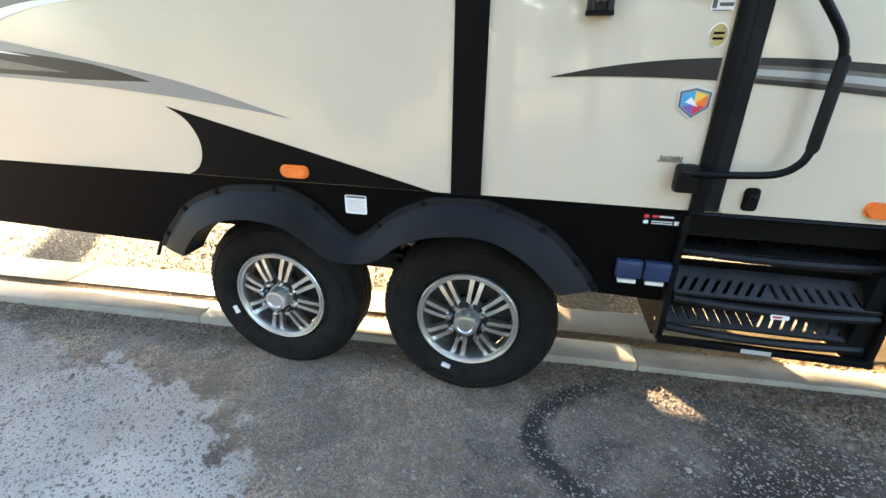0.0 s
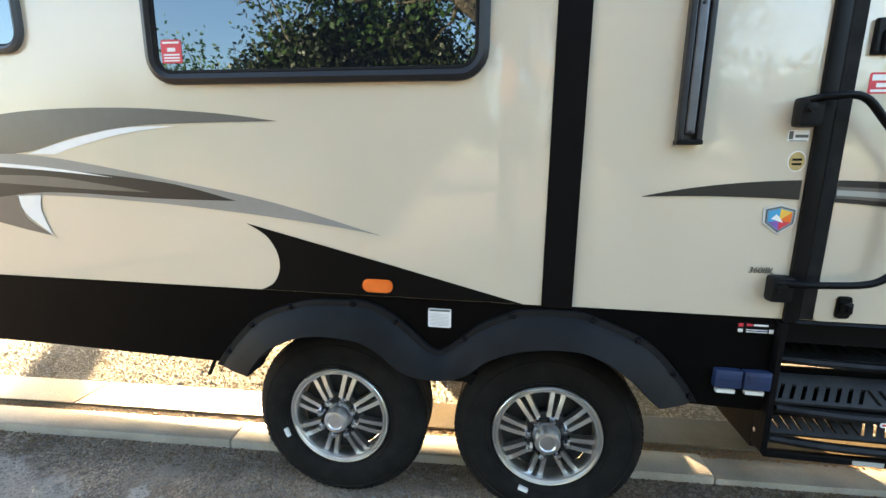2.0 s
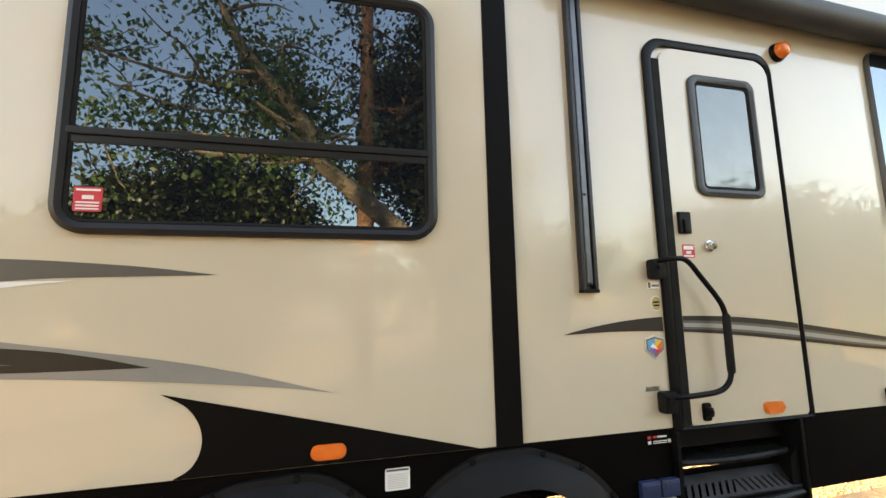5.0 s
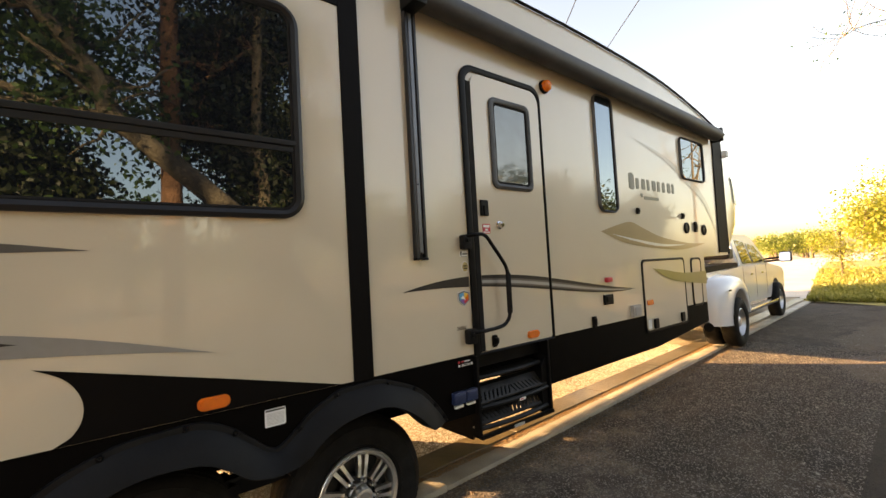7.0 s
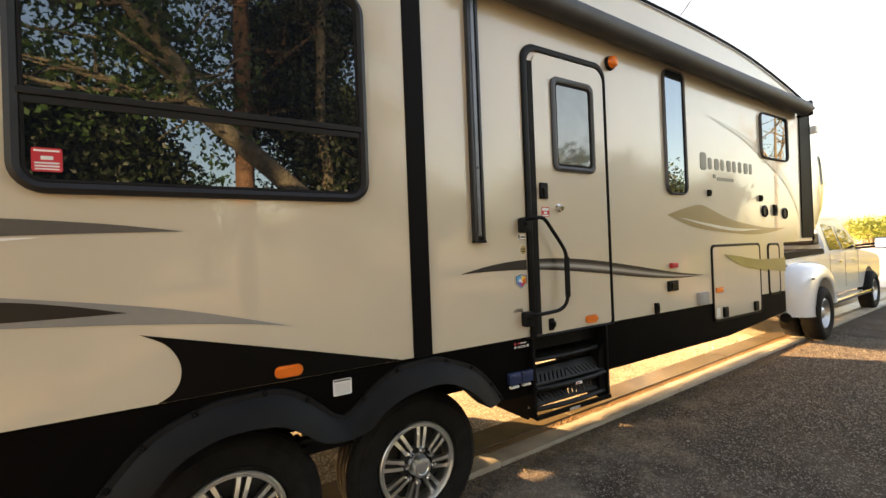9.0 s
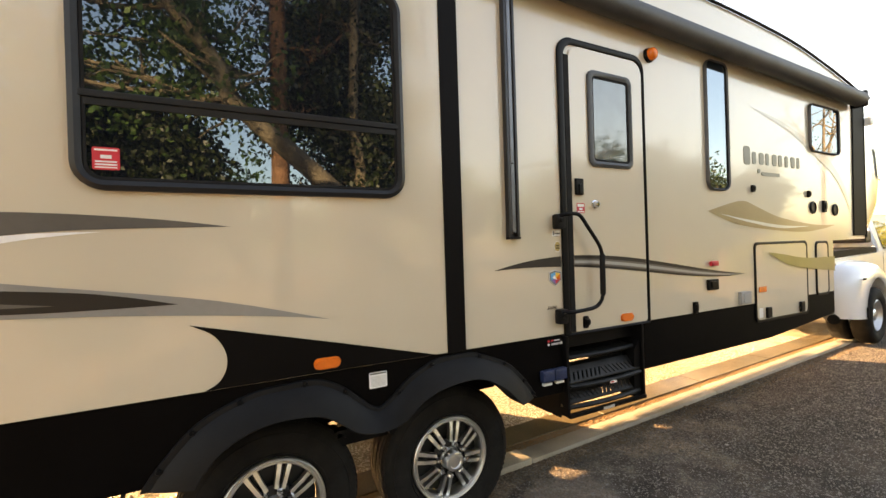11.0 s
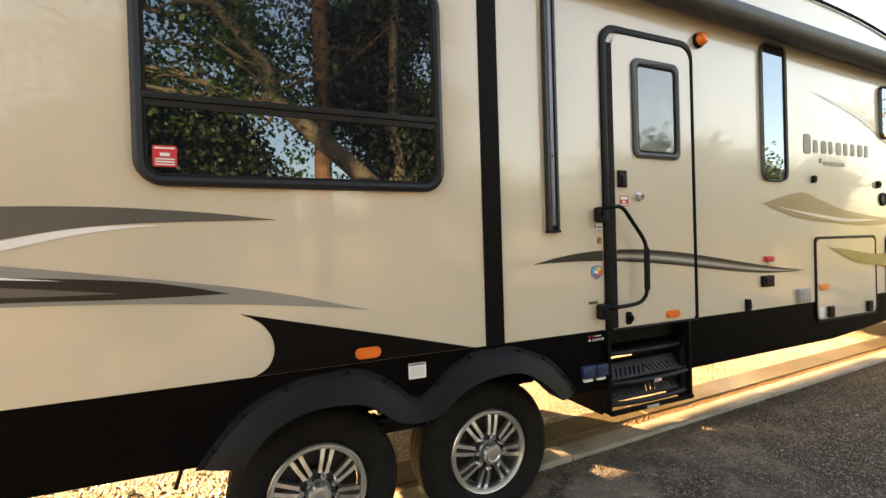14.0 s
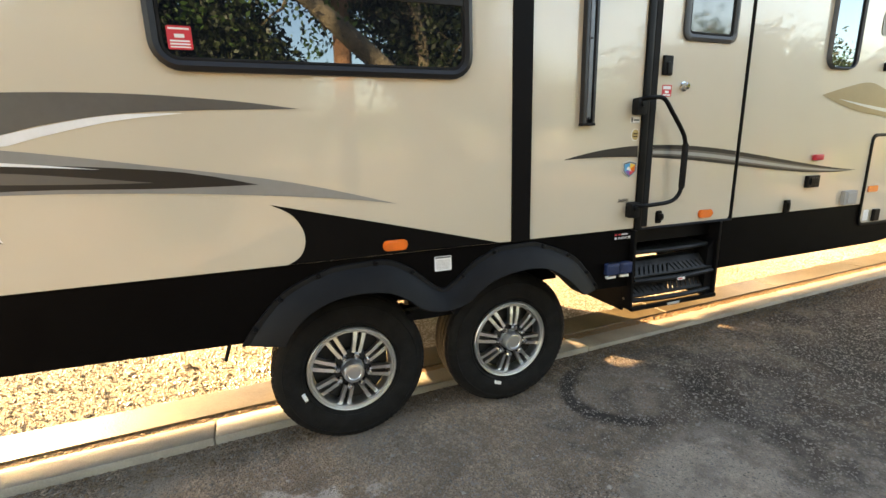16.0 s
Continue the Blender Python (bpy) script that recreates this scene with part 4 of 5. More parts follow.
for z in (1.575, 1.95):
    bm = bmesh.new()
    lathe(bm, [(0.006, -0.030), (0.005, -0.034), (0.0005, -0.035)], 0.316, z, 8)
    part("rivet", bm, POCKET, awning)

# ---- vinyl stripes ----
SY = SLIDE_Y - 0.002
bm = bmesh.new()
curve = smooth_path([(-1.228, 0, 1.236), (-1.150, 0, 1.19), (-1.108, 0, 1.125), (-1.103, 0, 1.06), (-1.13, 0, 1.005), (-1.18, 0, 0.976)], 6)
slab(bm, [(p.x, p.z) for p in curve] + [(-0.172, 0.976), (-0.66, 1.098)], SY, SY + 0.001)
part("wedge_stripe", bm, BLACKDECAL, trailer, "black wedge stripe")
decal("upper_stripe", [(-2.83, 1.484), (-2.55, 1.585), (-2.2, 1.648), (-1.75, 1.664), (-1.35, 1.644), (-1.075, 1.613)], [(-2.83, 1.484), (-2.5, 1.492), (-2.19, 1.49), (-1.9, 1.56), (-1.6, 1.60), (-1.075, 1.613)], GREYDECAL, trailer, SY, "dark grey swoosh")
decal("silver_streak", [(-2.16, 1.487), (-1.95, 1.545), (-1.72, 1.588), (-1.485, 1.596)], [(-2.03, 1.487), (-1.9, 1.525), (-1.7, 1.570), (-1.485, 1.596)], WHITE, trailer, SY, "white streak")
decal("long_stripe", [(-3.02, 1.40), (-2.78, 1.468), (-2.43, 1.488), (-2.09, 1.479), (-1.6, 1.405), (-1.12, 1.32), (-0.693, 1.206)], [(-3.02, 1.40), (-2.6, 1.28), (-2.18, 1.322), (-1.69, 1.309), (-1.24, 1.275), (-0.88, 1.235), (-0.693, 1.206)], LIGHTDECAL, trailer, SY, "light grey long stripe")
decal("dark_streak", [(-2.97, 1.40), (-2.6, 1.445), (-2.09, 1.43), (-1.56, 1.385), (-1.26, 1.32)], [(-2.97, 1.40), (-2.6, 1.29), (-2.1, 1.335), (-1.6, 1.322), (-1.26, 1.32)], DARKDECAL, trailer, SY - 0.001, "dark streak in the long stripe")
decal("grey_streak", [(-2.45, 1.40), (-2.1, 1.40), (-1.85, 1.375), (-1.62, 1.345)], [(-2.45, 1.375), (-2.1, 1.36), (-1.85, 1.35), (-1.62, 1.345)], GREYDECAL, trailer, SY - 0.002)
decal("silver_streak", [(-2.75, 1.432), (-2.45, 1.452), (-2.1, 1.437), (-1.78, 1.40)], [(-2.75, 1.428), (-2.45, 1.438), (-2.1, 1.424), (-1.78, 1.40)], WHITE, trailer, SY - 0.002)
decal("hook_stripe", [(-2.59, 1.279), (-2.4, 1.31), (-2.24, 1.317), (-2.215, 1.23), (-2.10, 1.157)], [(-2.59, 1.279), (-2.47, 1.24), (-2.36, 1.208), (-2.23, 1.18), (-2.10, 1.157)], GREYDECAL, trailer, SY - 0.001, "grey hook shape")
decal("hook_light", [(-2.235, 1.317), (-2.215, 1.25), (-2.10, 1.16)], [(-2.125, 1.322), (-2.135, 1.26), (-2.10, 1.16)], WHITE, trailer, SY - 0.002)

# stripe over the wall and the door
ARC_X = (0.2, 0.45, 0.666, 1.0, 1.5, 2.0, 2.35, 2.63)
ARC_MID = np.polyfit(ARC_X, (1.371, 1.395, 1.402, 1.388, 1.334, 1.268, 1.240, 1.227), 4)
ARC_HALF = np.polyfit(ARC_X, (0.0, 0.022, 0.030, 0.0375, 0.042, 0.032, 0.016, 0.0), 4)


def arc(x):
    """Middle and half width of the front stripe."""
    return float(np.polyval(ARC_MID, x)), max(0.0, float(np.polyval(ARC_HALF, x)))


for name, material, f0, f1, lift in (("front_stripe", DARKDECAL, -1, 1, 0.0), ("front_stripe_shade", GREYDECAL, -0.62, 0.42, 0.0008), ("front_stripe_shine", STRIPEGREY, -0.36, 0.12, 0.0016)):
    for x0, x1, y in ((0.2, 0.672, -0.003), (0.766, 1.412, -0.0145), (1.447, 2.63, -0.003)):
        if x0 < 0.3 and lift:
            continue
        bm = bmesh.new()
        prev = None
        for k in range(21):
            x = x0 + (x1 - x0) * k / 20
            m, h = arc(x)
            pair = (bm.verts.new((x, y - lift, m + h * f0)), bm.verts.new((x, y - lift, m + h * f1)))
            if prev:
                bm.faces.new((prev[0], pair[0], pair[1], prev[1]))
            prev = pair
        part(name, bm, material, trailer)
decal("tan_swoosh", [(2.14, 1.718), (2.4, 1.775), (2.63, 1.806), (2.85, 1.755), (3.2, 1.675), (3.8, 1.615), (4.23, 1.613)], [(2.14, 1.718), (2.53, 1.62), (3.08, 1.57), (3.6, 1.55), (4.0, 1.58), (4.23, 1.613)], TANDECAL, trailer, -0.003, "tan leaf-shaped swoosh")
decal("tan_swoosh_light", [(2.3, 1.70), (2.7, 1.655), (3.2, 1.61), (3.7, 1.60)], [(2.3, 1.70), (2.7, 1.635), (3.2, 1.585), (3.7, 1.60)], SILVERDECAL, trailer, -0.004)
decal("nose_swoosh", [(2.77, 2.576), (3.2, 2.52), (3.58, 2.433), (4.0, 2.30), (4.41, 2.04), (4.61, 1.65)], [(2.77, 2.576), (3.4, 2.43), (3.8, 2.27), (4.2, 2.10), (4.47, 1.87), (4.61, 1.65)], FAINTTAN, trailer, -0.003, "faint grey-tan arc")
decal("olive_swoosh", [(2.95, 1.385), (3.2, 1.36), (3.6, 1.315), (4.16, 1.31)], [(2.95, 1.385), (3.2, 1.29), (3.47, 1.235), (4.16, 1.17)], OLIVE, trailer, -0.0135, "olive green swoosh on the hatch")

# lettering drawn as plain blocks, small printed marks
logo = new("nameplate")
logo.parent = trailer
NAMEGREY = mat("grey_green_lettering", (0.17, 0.165, 0.12), 0.4, 0, 0.05, 9, 90, 0)
for x0, x1, z0, z1 in [(2.65, 2.745, 2.10, 2.25)] + [(2.775 + 0.104 * k, 2.775 + 0.104 * k + (0.058, 0.072, 0.05, 0.072, 0.056, 0.056, 0.072, 0.05)[k], 2.112, 2.212) for k in range(8)] + [(2.85, 2.89, 2.04, 2.075), (2.91, 3.20, 2.022, 2.052)]:
    bm = bmesh.new()
    slab(bm, rrect(x0, x1, z0, z1, min(x1 - x0, z1 - z0) * 0.3, 3), -0.003, 0.0)
    part("block", bm, NAMEGREY, logo)
txt = bpy.data.curves.new("model_number", "FONT")
txt.body, txt.size, txt.shear, txt.extrude = "360IBL", 0.028, 0.25, 0.0004
tmp = new("model_number_text", txt)
bpy.context.view_layer.update()
me = bpy.data.meshes.new_from_object(tmp.evaluated_get(bpy.context.evaluated_depsgraph_get()))
bpy.data.objects.remove(tmp)
me.materials.append(DARKDECAL)
number = new("model_number", me)
number.parent = trailer
number.matrix_basis = pose(0.555, -0.002, 1.128, 90, 0, 0)

BADGEBLUE = mat("grey_blue_print", (0.16, 0.30, 0.40), 0.4, 0, 0.2, 40, 90, 0)
badge = new("emblem")
badge.parent = trailer
badge.matrix_basis = Matrix.Translation((0.624, 0, 1.307)) @ Matrix.Diagonal((0.80, 1, 0.95, 1)) @ Matrix.Translation((-0.636, 0, -1.307))
shape = [(0.582, 1.34), (0.635, 1.352), (0.690, 1.34), (0.688, 1.295), (0.635, 1.262), (0.584, 1.295)]
for name, k, material, d in (("rim", 1.14, SILVERDECAL, 0.0), ("inner_rim", 1.0, TEXTGREY, 0.0005), ("face", 0.88, BADGEBLUE, 0.001)):
    bm = bmesh.new()
    slab(bm, [(0.636 + (x - 0.636) * k, 1.307 + (z - 1.307) * k) for x, z in shape], -0.004 - d, 0.0 - d * 0.5)
    part(name, bm, material, badge)
fields = (("blue_field", SKYBLUE), ("yellow_field", YELLOW), ("orange_field", ORANGE), ("red_field", RED), ("purple_field", mat("purple_print", (0.22, 0.10, 0.38), 0.4, 0, 0.1, 9, 90, 0)), ("blue_field", SKYBLUE))
for k, (name, material) in enumerate(fields):
    corners = [(0.634, 1.304)] + [(0.636 + (x - 0.636) * 0.8, 1.307 + (z - 1.307) * 0.8) for x, z in (shape[k], shape[(k + 1) % 6])]
    bm = bmesh.new()
    slab(bm, corners, -0.0062, -0.005)
    part(name, bm, material, badge)
bm = bmesh.new()
slab(bm, [(0.604, 1.309), (0.622, 1.325), (0.634, 1.314), (0.650, 1.296), (0.628, 1.302)], -0.0068, -0.0060)
part("white_peak", bm, WHITE, badge)
bm = bmesh.new()
slab(bm, [(0.648 + 0.026 * math.cos(a), 1.49 + 0.032 * math.sin(a)) for a in np.linspace(0, 6.0, 22)], -0.002, 0.0)
seal = part("oval_seal", bm, WHITE, trailer, "oval black and gold seal")
bm = bmesh.new()
slab(bm, [(0.648 + 0.023 * math.cos(a), 1.49 + 0.029 * math.sin(a)) for a in np.linspace(0, 6.0, 22)], -0.003, -0.002)
part("seal_centre", bm, GOLD, seal)
for z in (1.482, 1.496):
    bm = bmesh.new()
    box(bm, 0.634, 0.662, -0.0036, -0.003, z - 0.004, z + 0.003)
    part("print", bm, BLACKDECAL, seal)
sticker("dealer_mark", 0.612, 0.672, 1.55, 1.585, WHITE, trailer, -0.0005, [(0.05, 0.25, 0.2, 0.9, TEXTGREY), (0.35, 0.95, 0.35, 0.6, TEXTGREY), (0.1, 0.9, 0.02, 0.1, TEXTGREY)], label="small dealer sticker")
sticker("data_label", -0.519, -0.432, 0.864, 0.937, WHITE, trailer, 0.0, [(0.05, 0.95, 0.86, 0.96, TEXTGREY)] + [(0.1, 0.9, 0.1 + 0.075 * k, 0.13 + 0.075 * k, SILVERDECAL) for k in range(9)], label="white printed tyre data label")
sticker("tow_label", 0.548, 0.668, 0.916, 0.955, BLACKDECAL, trailer, 0.0, [(0.04, 0.16, 0.6, 0.9, RED), (0.25, 0.4, 0.68, 0.88, RED), (0.43, 0.8, 0.70, 0.86, WHITE), (0.04, 0.16, 0.1, 0.4, WHITE), (0.25, 0.8, 0.3, 0.38, WHITE), (0.25, 0.8, 0.12, 0.2, WHITE), (0.84, 0.96, 0.1, 0.45, WHITE)], label="black, red and white label")
for x in (0.490, 0.582):
    inlet = new("inlet_cover")
    inlet.parent = trailer
    bm = bmesh.new()
    box(bm, x, x + 0.086, -0.03, 0.001, 0.722, 0.788, 0.006)
    part("lid", bm, BLUE, inlet, "dark blue plastic lid", True)
    bm = bmesh.new()
    box(bm, x + 0.01, x + 0.08, -0.034, -0.028, 0.755, 0.778, 0.003)
    part("ridge", bm, BLUE, inlet)
    bm = bmesh.new()
    box(bm, x + 0.014, x + 0.074, -0.018, 0.001, 0.699, 0.713, 0.002)
    part("tag", bm, WHITE, inlet)

# ---- folding entry steps ----
TREADSTEEL = mat("dusty_step_steel", (0.012, 0.0118, 0.0112), 0.45, 0, 0.7, 11, 120, 0.2, ior=1.3)
steps = new("entry_steps")
steps.parent = trailer
steps.matrix_basis = Matrix.Translation((0.668 * 0.055, 0.02, 0)) @ Matrix.Diagonal((0.945, 1, 1, 1))
for x0, x1 in ((0.668, 0.688), (1.368, 1.388)):
    bm = bmesh.new()
    for y0, y1, z0 in ((-0.05, 0.02, 0.49), (0.02, 0.42, 0.47)):
        box(bm, x0, x1, y0, y1, z0, 0.965, 0.003)
    part("side_plate", bm, STEELBLACK, steps)
    for z in (0.55, 0.68, 0.80):
        bm = bmesh.new()
        tube(bm, [(x0 - 0.004, 0.0, z), (x1 + 0.004, 0.0, z)], 0.009, 8)
        part("bolt", bm, CHROME, steps)
bm = bmesh.new()
box(bm, 0.69, 1.366, 0.03, 0.6, 0.875, 0.955)
box(bm, 0.69, 1.366, 0.56, 0.6, 0.80, 0.875)
part("step_well", bm, STEELBLACK, steps)
def tread(z, y0, y1, gap, rise, label, lean=0.015):
    """A bowed step: front lip, plate with slanting slots either way from the middle, back rail."""
    t = new("tread")
    t.parent = steps
    bow = lambda x: 0.03 * (1 - ((x - 1.03) / 0.33) ** 2)
    for name, y, h in (("nosing", y0, 0.018), ("back_rail", y1, 0.016)):
        bm = bmesh.new()
        prev = None
        for k in range(17):
            x = 0.70 + 0.655 * k / 16
            b = bow(x) if name == "nosing" else -bow(x) * 0.6
            ring = [bm.verts.new(p) for p in ((x, y - b, z - h), (x, y - b - 0.004, z - 0.006), (x, y - b + 0.006, z + 0.003), (x, y - b + 0.024, z + 0.003), (x, y - b + 0.024, z - h))]
            if name == "back_rail":
                for v in ring:
                    v.co.z += rise
            if prev:
                for a in range(5):
                    bm.faces.new((prev[a], ring[a], ring[(a + 1) % 5], prev[(a + 1) % 5]))
            prev = ring
        part(name, bm, TREADSTEEL, t)
    deep = y1 - y0
    level = lambda y: z + rise * (y - y0) / deep
    for ya, yb in ((y0 + 0.012, y0 + 0.3 * deep), (y0 + 0.8 * deep, y1 + 0.012)):
        bm = bmesh.new()
        vs = [bm.verts.new(p) for p in ((0.70, ya, level(ya)), (1.36, ya, level(ya)), (1.36, yb, level(yb)), (0.70, yb, level(yb)))]
        lo = [bm.verts.new(v.co - Vector((0, 0, 0.008))) for v in vs]
        bm.faces.new(vs), bm.faces.new(lo[::-1])
        for a in range(4):
            bm.faces.new((vs[a], lo[a], lo[(a + 1) % 4], vs[(a + 1) % 4]))
        part("tread_strip", bm, TREADSTEEL, t)
    ya, yb = y0 + 0.3 * deep, y0 + 0.8 * deep
    slots = [(0.728 + 0.0376 * k, lean if k < 8 else -lean) for k in range(17)]
    sides = [(0.70, 0.0, 0.0)] + [(x, l, gap / 2) for x, l in slots] + [(1.36, 0.0, 0.0)]
    for (xa, la, ga), (xb, lb, gb) in zip(sides, sides[1:]):
        bm = bmesh.new()
        vs = [bm.verts.new(p) for p in ((xa - la + ga, ya, level(ya)), (xb - lb - gb, ya, level(ya)), (xb + lb - gb, yb, level(yb)), (xa + la + ga, yb, level(yb)))]
        lo = [bm.verts.new(v.co - Vector((0, 0, 0.010))) for v in vs]
        bm.faces.new(vs), bm.faces.new(lo[::-1])
        for a in range(4):
            bm.faces.new((vs[a], lo[a], lo[(a + 1) % 4], vs[(a + 1) % 4]))
        part("tread_bar", bm, TREADSTEEL, t)
    if label:
        sticker("step_label", 1.005, 1.065, z - 0.024, z - 0.007, WHITE, t, y0 - 0.0355, [(0.1, 0.6, 0.3, 0.7, RED)])
    return t


# black sheets under two treads stand in for the shade in their slots
bm = bmesh.new()
box(bm, 0.70, 1.36, 0.0, 0.22, 0.808, 0.814)
part("slot_shade_sheet", bm, BLACKPAINT, steps)
bm = bmesh.new()
vs = [bm.verts.new(p) for p in ((0.70, -0.025, 0.655), (1.36, -0.025, 0.655), (1.36, 0.04, 0.735), (0.70, 0.04, 0.735))]
lo = [bm.verts.new(v.co - Vector((0, 0, 0.004))) for v in vs]
bm.faces.new(vs), bm.faces.new(lo[::-1])
for a in range(4):
    bm.faces.new((vs[a], lo[a], lo[(a + 1) % 4], vs[(a + 1) % 4]))
part("slot_shade_sheet", bm, BLACKPAINT, steps)
tread(0.83, 0.0, 0.22, 0.012, 0.01, False)
tread(0.668, -0.045, 0.02, 0.015, 0.078, True, 0.013)
tread(0.545, -0.035, 0.04, 0.009, 0.085, False, -0.013)
bm = bmesh.new()
box(bm, 0.70, 1.36, 0.06, 0.07, 0.66, 0.772)
box(bm, 0.70, 1.36, -0.005, 0.005, 0.615, 0.635)
part("riser", bm, STEELBLACK, steps)
bm = bmesh.new()
slab(bm, [(1.30, 0.50), (1.366, 0.48), (1.366, 0.86), (1.31, 0.80)], -0.03, 0.2)
part("hinge_plate", bm, STEELBLACK, steps)
for y, z in ((-0.05, 0.497), (0.28, 0.49)):
    bm = bmesh.new()
    box(bm, 0.672, 1.384, y - 0.012, y + 0.012, z - 0.012, z + 0.012, 0.003)
    part("cross_rail", bm, STEELBLACK, steps)
bm = bmesh.new()
box(bm, 0.96, 1.06, -0.064, -0.0625, 0.488, 0.504)
part("rail_label", bm, SILVERDECAL, steps)


# ---- the tow truck ----
truck = tagged(new("pickup_truck"), "white crew-cab dually pickup truck hitched to the trailer", "truck")
bm = bmesh.new()
def well(x, r, a0=180, a1=0):
    return [(x + r * math.cos(radians(a)), 0.45 + r * math.sin(radians(a))) for a in np.linspace(a0, a1, 10)]
slab(bm, [(-1.3, 0.62), (-0.5, 0.62)] + well(0, 0.47, 158, 22) + [(0.6, 0.55), (3.45, 0.5)] + well(4.02, 0.47, 172, 10) + [(4.6, 0.5), (4.98, 0.6), (5.02, 1.0), (4.85, 1.12), (3.75, 1.22), (3.5, 1.24), (1.3, 1.26), (1.28, 1.22), (-1.3, 1.20)], 0.30, 2.12, 0.03)
part("body", bm, TRUCKWHITE, truck)
bm = bmesh.new()
glasshouse = [(1.33, 1.25), (1.45, 1.79), (1.57, 1.87), (2.75, 1.89), (2.9, 1.86), (3.72, 1.22)]
vs = [[bm.verts.new((x, y + (0.16 if z > 1.6 else 0.0) * s, z)) for x, z in glasshouse] for y, s in ((0.33, 1), (2.09, -1))]
bm.faces.new(vs[0]), bm.faces.new(vs[1][::-1])
for k in range(6):
    bm.faces.new((vs[0][k], vs[0][(k + 1) % 6], vs[1][(k + 1) % 6], vs[1][k]))
bmesh.ops.bevel(bm, geom=bm.edges[:], offset=0.03, segments=2, affect="EDGES")
part("cab", bm, TRUCKWHITE, truck)
for quad in ([(1.58, 1.29), (1.66, 1.76), (2.24, 1.78), (2.26, 1.29)], [(2.36, 1.29), (2.36, 1.78), (2.78, 1.78), (3.38, 1.29)]):
    bm = bmesh.new()
    f = [bm.verts.new((x, 0.318 + (0.16 * max(0, (z - 1.25)) / 0.53), z)) for x, z in quad]
    b = [bm.verts.new((v.co.x, v.co.y + 0.01, v.co.z)) for v in f]
    bm.faces.new(f), bm.faces.new(b[::-1])
    for k in range(4):
        bm.faces.new((f[k], b[k], b[(k + 1) % 4], f[(k + 1) % 4]))
    part("side_window", bm, CARGLASS, truck)
bm = bmesh.new()
slab(bm, [(-1.25, 1.205), (1.25, 1.225), (1.25, 1.33), (-1.25, 1.31)], 0.33, 2.09, 0.012)
part("bed_cover", bm, BLACKPAINT, truck, "black bed rails and liner")
bm = bmesh.new()
box(bm, 1.0, 1.3, 0.4, 2.0, 1.40, 1.60, 0.04)
part("hitch_box", bm, STEELBLACK, truck)
flare = smooth_path([(-0.98, 0, 0.44), (-0.97, 0, 0.78), (-0.85, 0, 1.01), (-0.62, 0, 1.12), (-0.3, 0, 1.165), (0.0, 0, 1.17), (0.3, 0, 1.14), (0.54, 0, 1.03), (0.68, 0, 0.82), (0.72, 0, 0.55)], 4)
for side in (1, -1):
    bm = bmesh.new()
    rows = []
    for k, o in enumerate(flare):
        a = radians(186 - 180 * k / (len(flare) - 1))
        w = Vector((0.47 * math.cos(a), 0, 0.45 + 0.47 * math.sin(a)))
        rows.append([bm.verts.new((o.x + (w.x - o.x) * s, 1.21 + side * (y - 1.21), o.z + (w.z - o.z) * s)) for s, y in ((0, 0.31), (0.05, 0.22), (0.14, 0.14), (0.28, 0.075), (0.48, 0.035), (0.75, 0.02), (0.95, 0.022), (1.0, 0.035), (1.0, 0.30))])
    for a, b in zip(rows, rows[1:]):
        for k in range(len(a) - 1):
            bm.faces.new((a[k], a[k + 1], b[k + 1], b[k]))
    bm.faces.new(rows[0]), bm.faces.new(rows[-1][::-1])
    part("dually_fender", bm, TRUCKWHITE, truck, "bulging white rear fender", True)
bm = bmesh.new()
slab(bm, rrect(-0.62, -0.52, 0.93, 0.955, 0.01), 0.012, 0.022)
part("side_marker", bm, BLACKPAINT, truck)
bm = bmesh.new()
box(bm, 0.7, 3.5, 0.17, 0.36, 0.40, 0.47, 0.02)
part("running_board", bm, CHROME, truck)
bm = bmesh.new()
box(bm, -1.45, -1.28, 0.35, 2.07, 0.50, 0.72, 0.03)
part("rear_bumper", bm, STEELBLACK, truck)
bm = bmesh.new()
tube(bm, [(-0.9, 0.3, 0.46), (-1.2, 0.16, 0.46)], 0.065, 14)
part("exhaust_tip", bm, STEELBLACK, truck)
for y0, y1 in ((0.0, 0.24), (0.27, 0.48)):
    bm = bmesh.new()
    box(bm, -0.52, -0.50, y0, y1 + 0.02, 0.42, 0.56, 0.004)
    part("mud_flap", bm, RUBBER, truck)
for z in (1.285, 1.34):
    bm = bmesh.new()
    tube(bm, [(3.25, 0.33, z), (3.2, -0.02, z + 0.03)], 0.022, 8)
    part("mirror_arm", bm, STEELBLACK, truck)
bm = bmesh.new()
box(bm, 3.12, 3.24, -0.17, 0.04, 1.27, 1.49, 0.03)
part("tow_mirror", bm, STEELBLACK, truck, "black towing mirror", True)
bm = bmesh.new()
slab(bm, rrect(-0.155, 0.025, 1.29, 1.47, 0.02), 0, 0.004)
bmesh.ops.transform(bm, matrix=Matrix.Translation((3.09, 0, 1.38)) @ Matrix.Rotation(radians(12), 4, "Y") @ Matrix.Translation((0, 0, -1.38)) @ Matrix.Rotation(radians(90), 4, "Z"), verts=bm.verts)
part("mirror_glass", bm, CHROME, truck)
for x in (1.9, 2.75):
    bm = bmesh.new()
    box(bm, x, x + 0.16, 0.285, 0.30, 1.06, 1.09, 0.006)
    part("door_handle", bm, CHROME, truck)
for x in (1.42, 2.33, 3.22):
    bm = bmesh.new()
    box(bm, x, x + 0.008, 0.2975, 0.302, 0.6, 1.24)
    part("door_gap", bm, BLACKPAINT, truck)
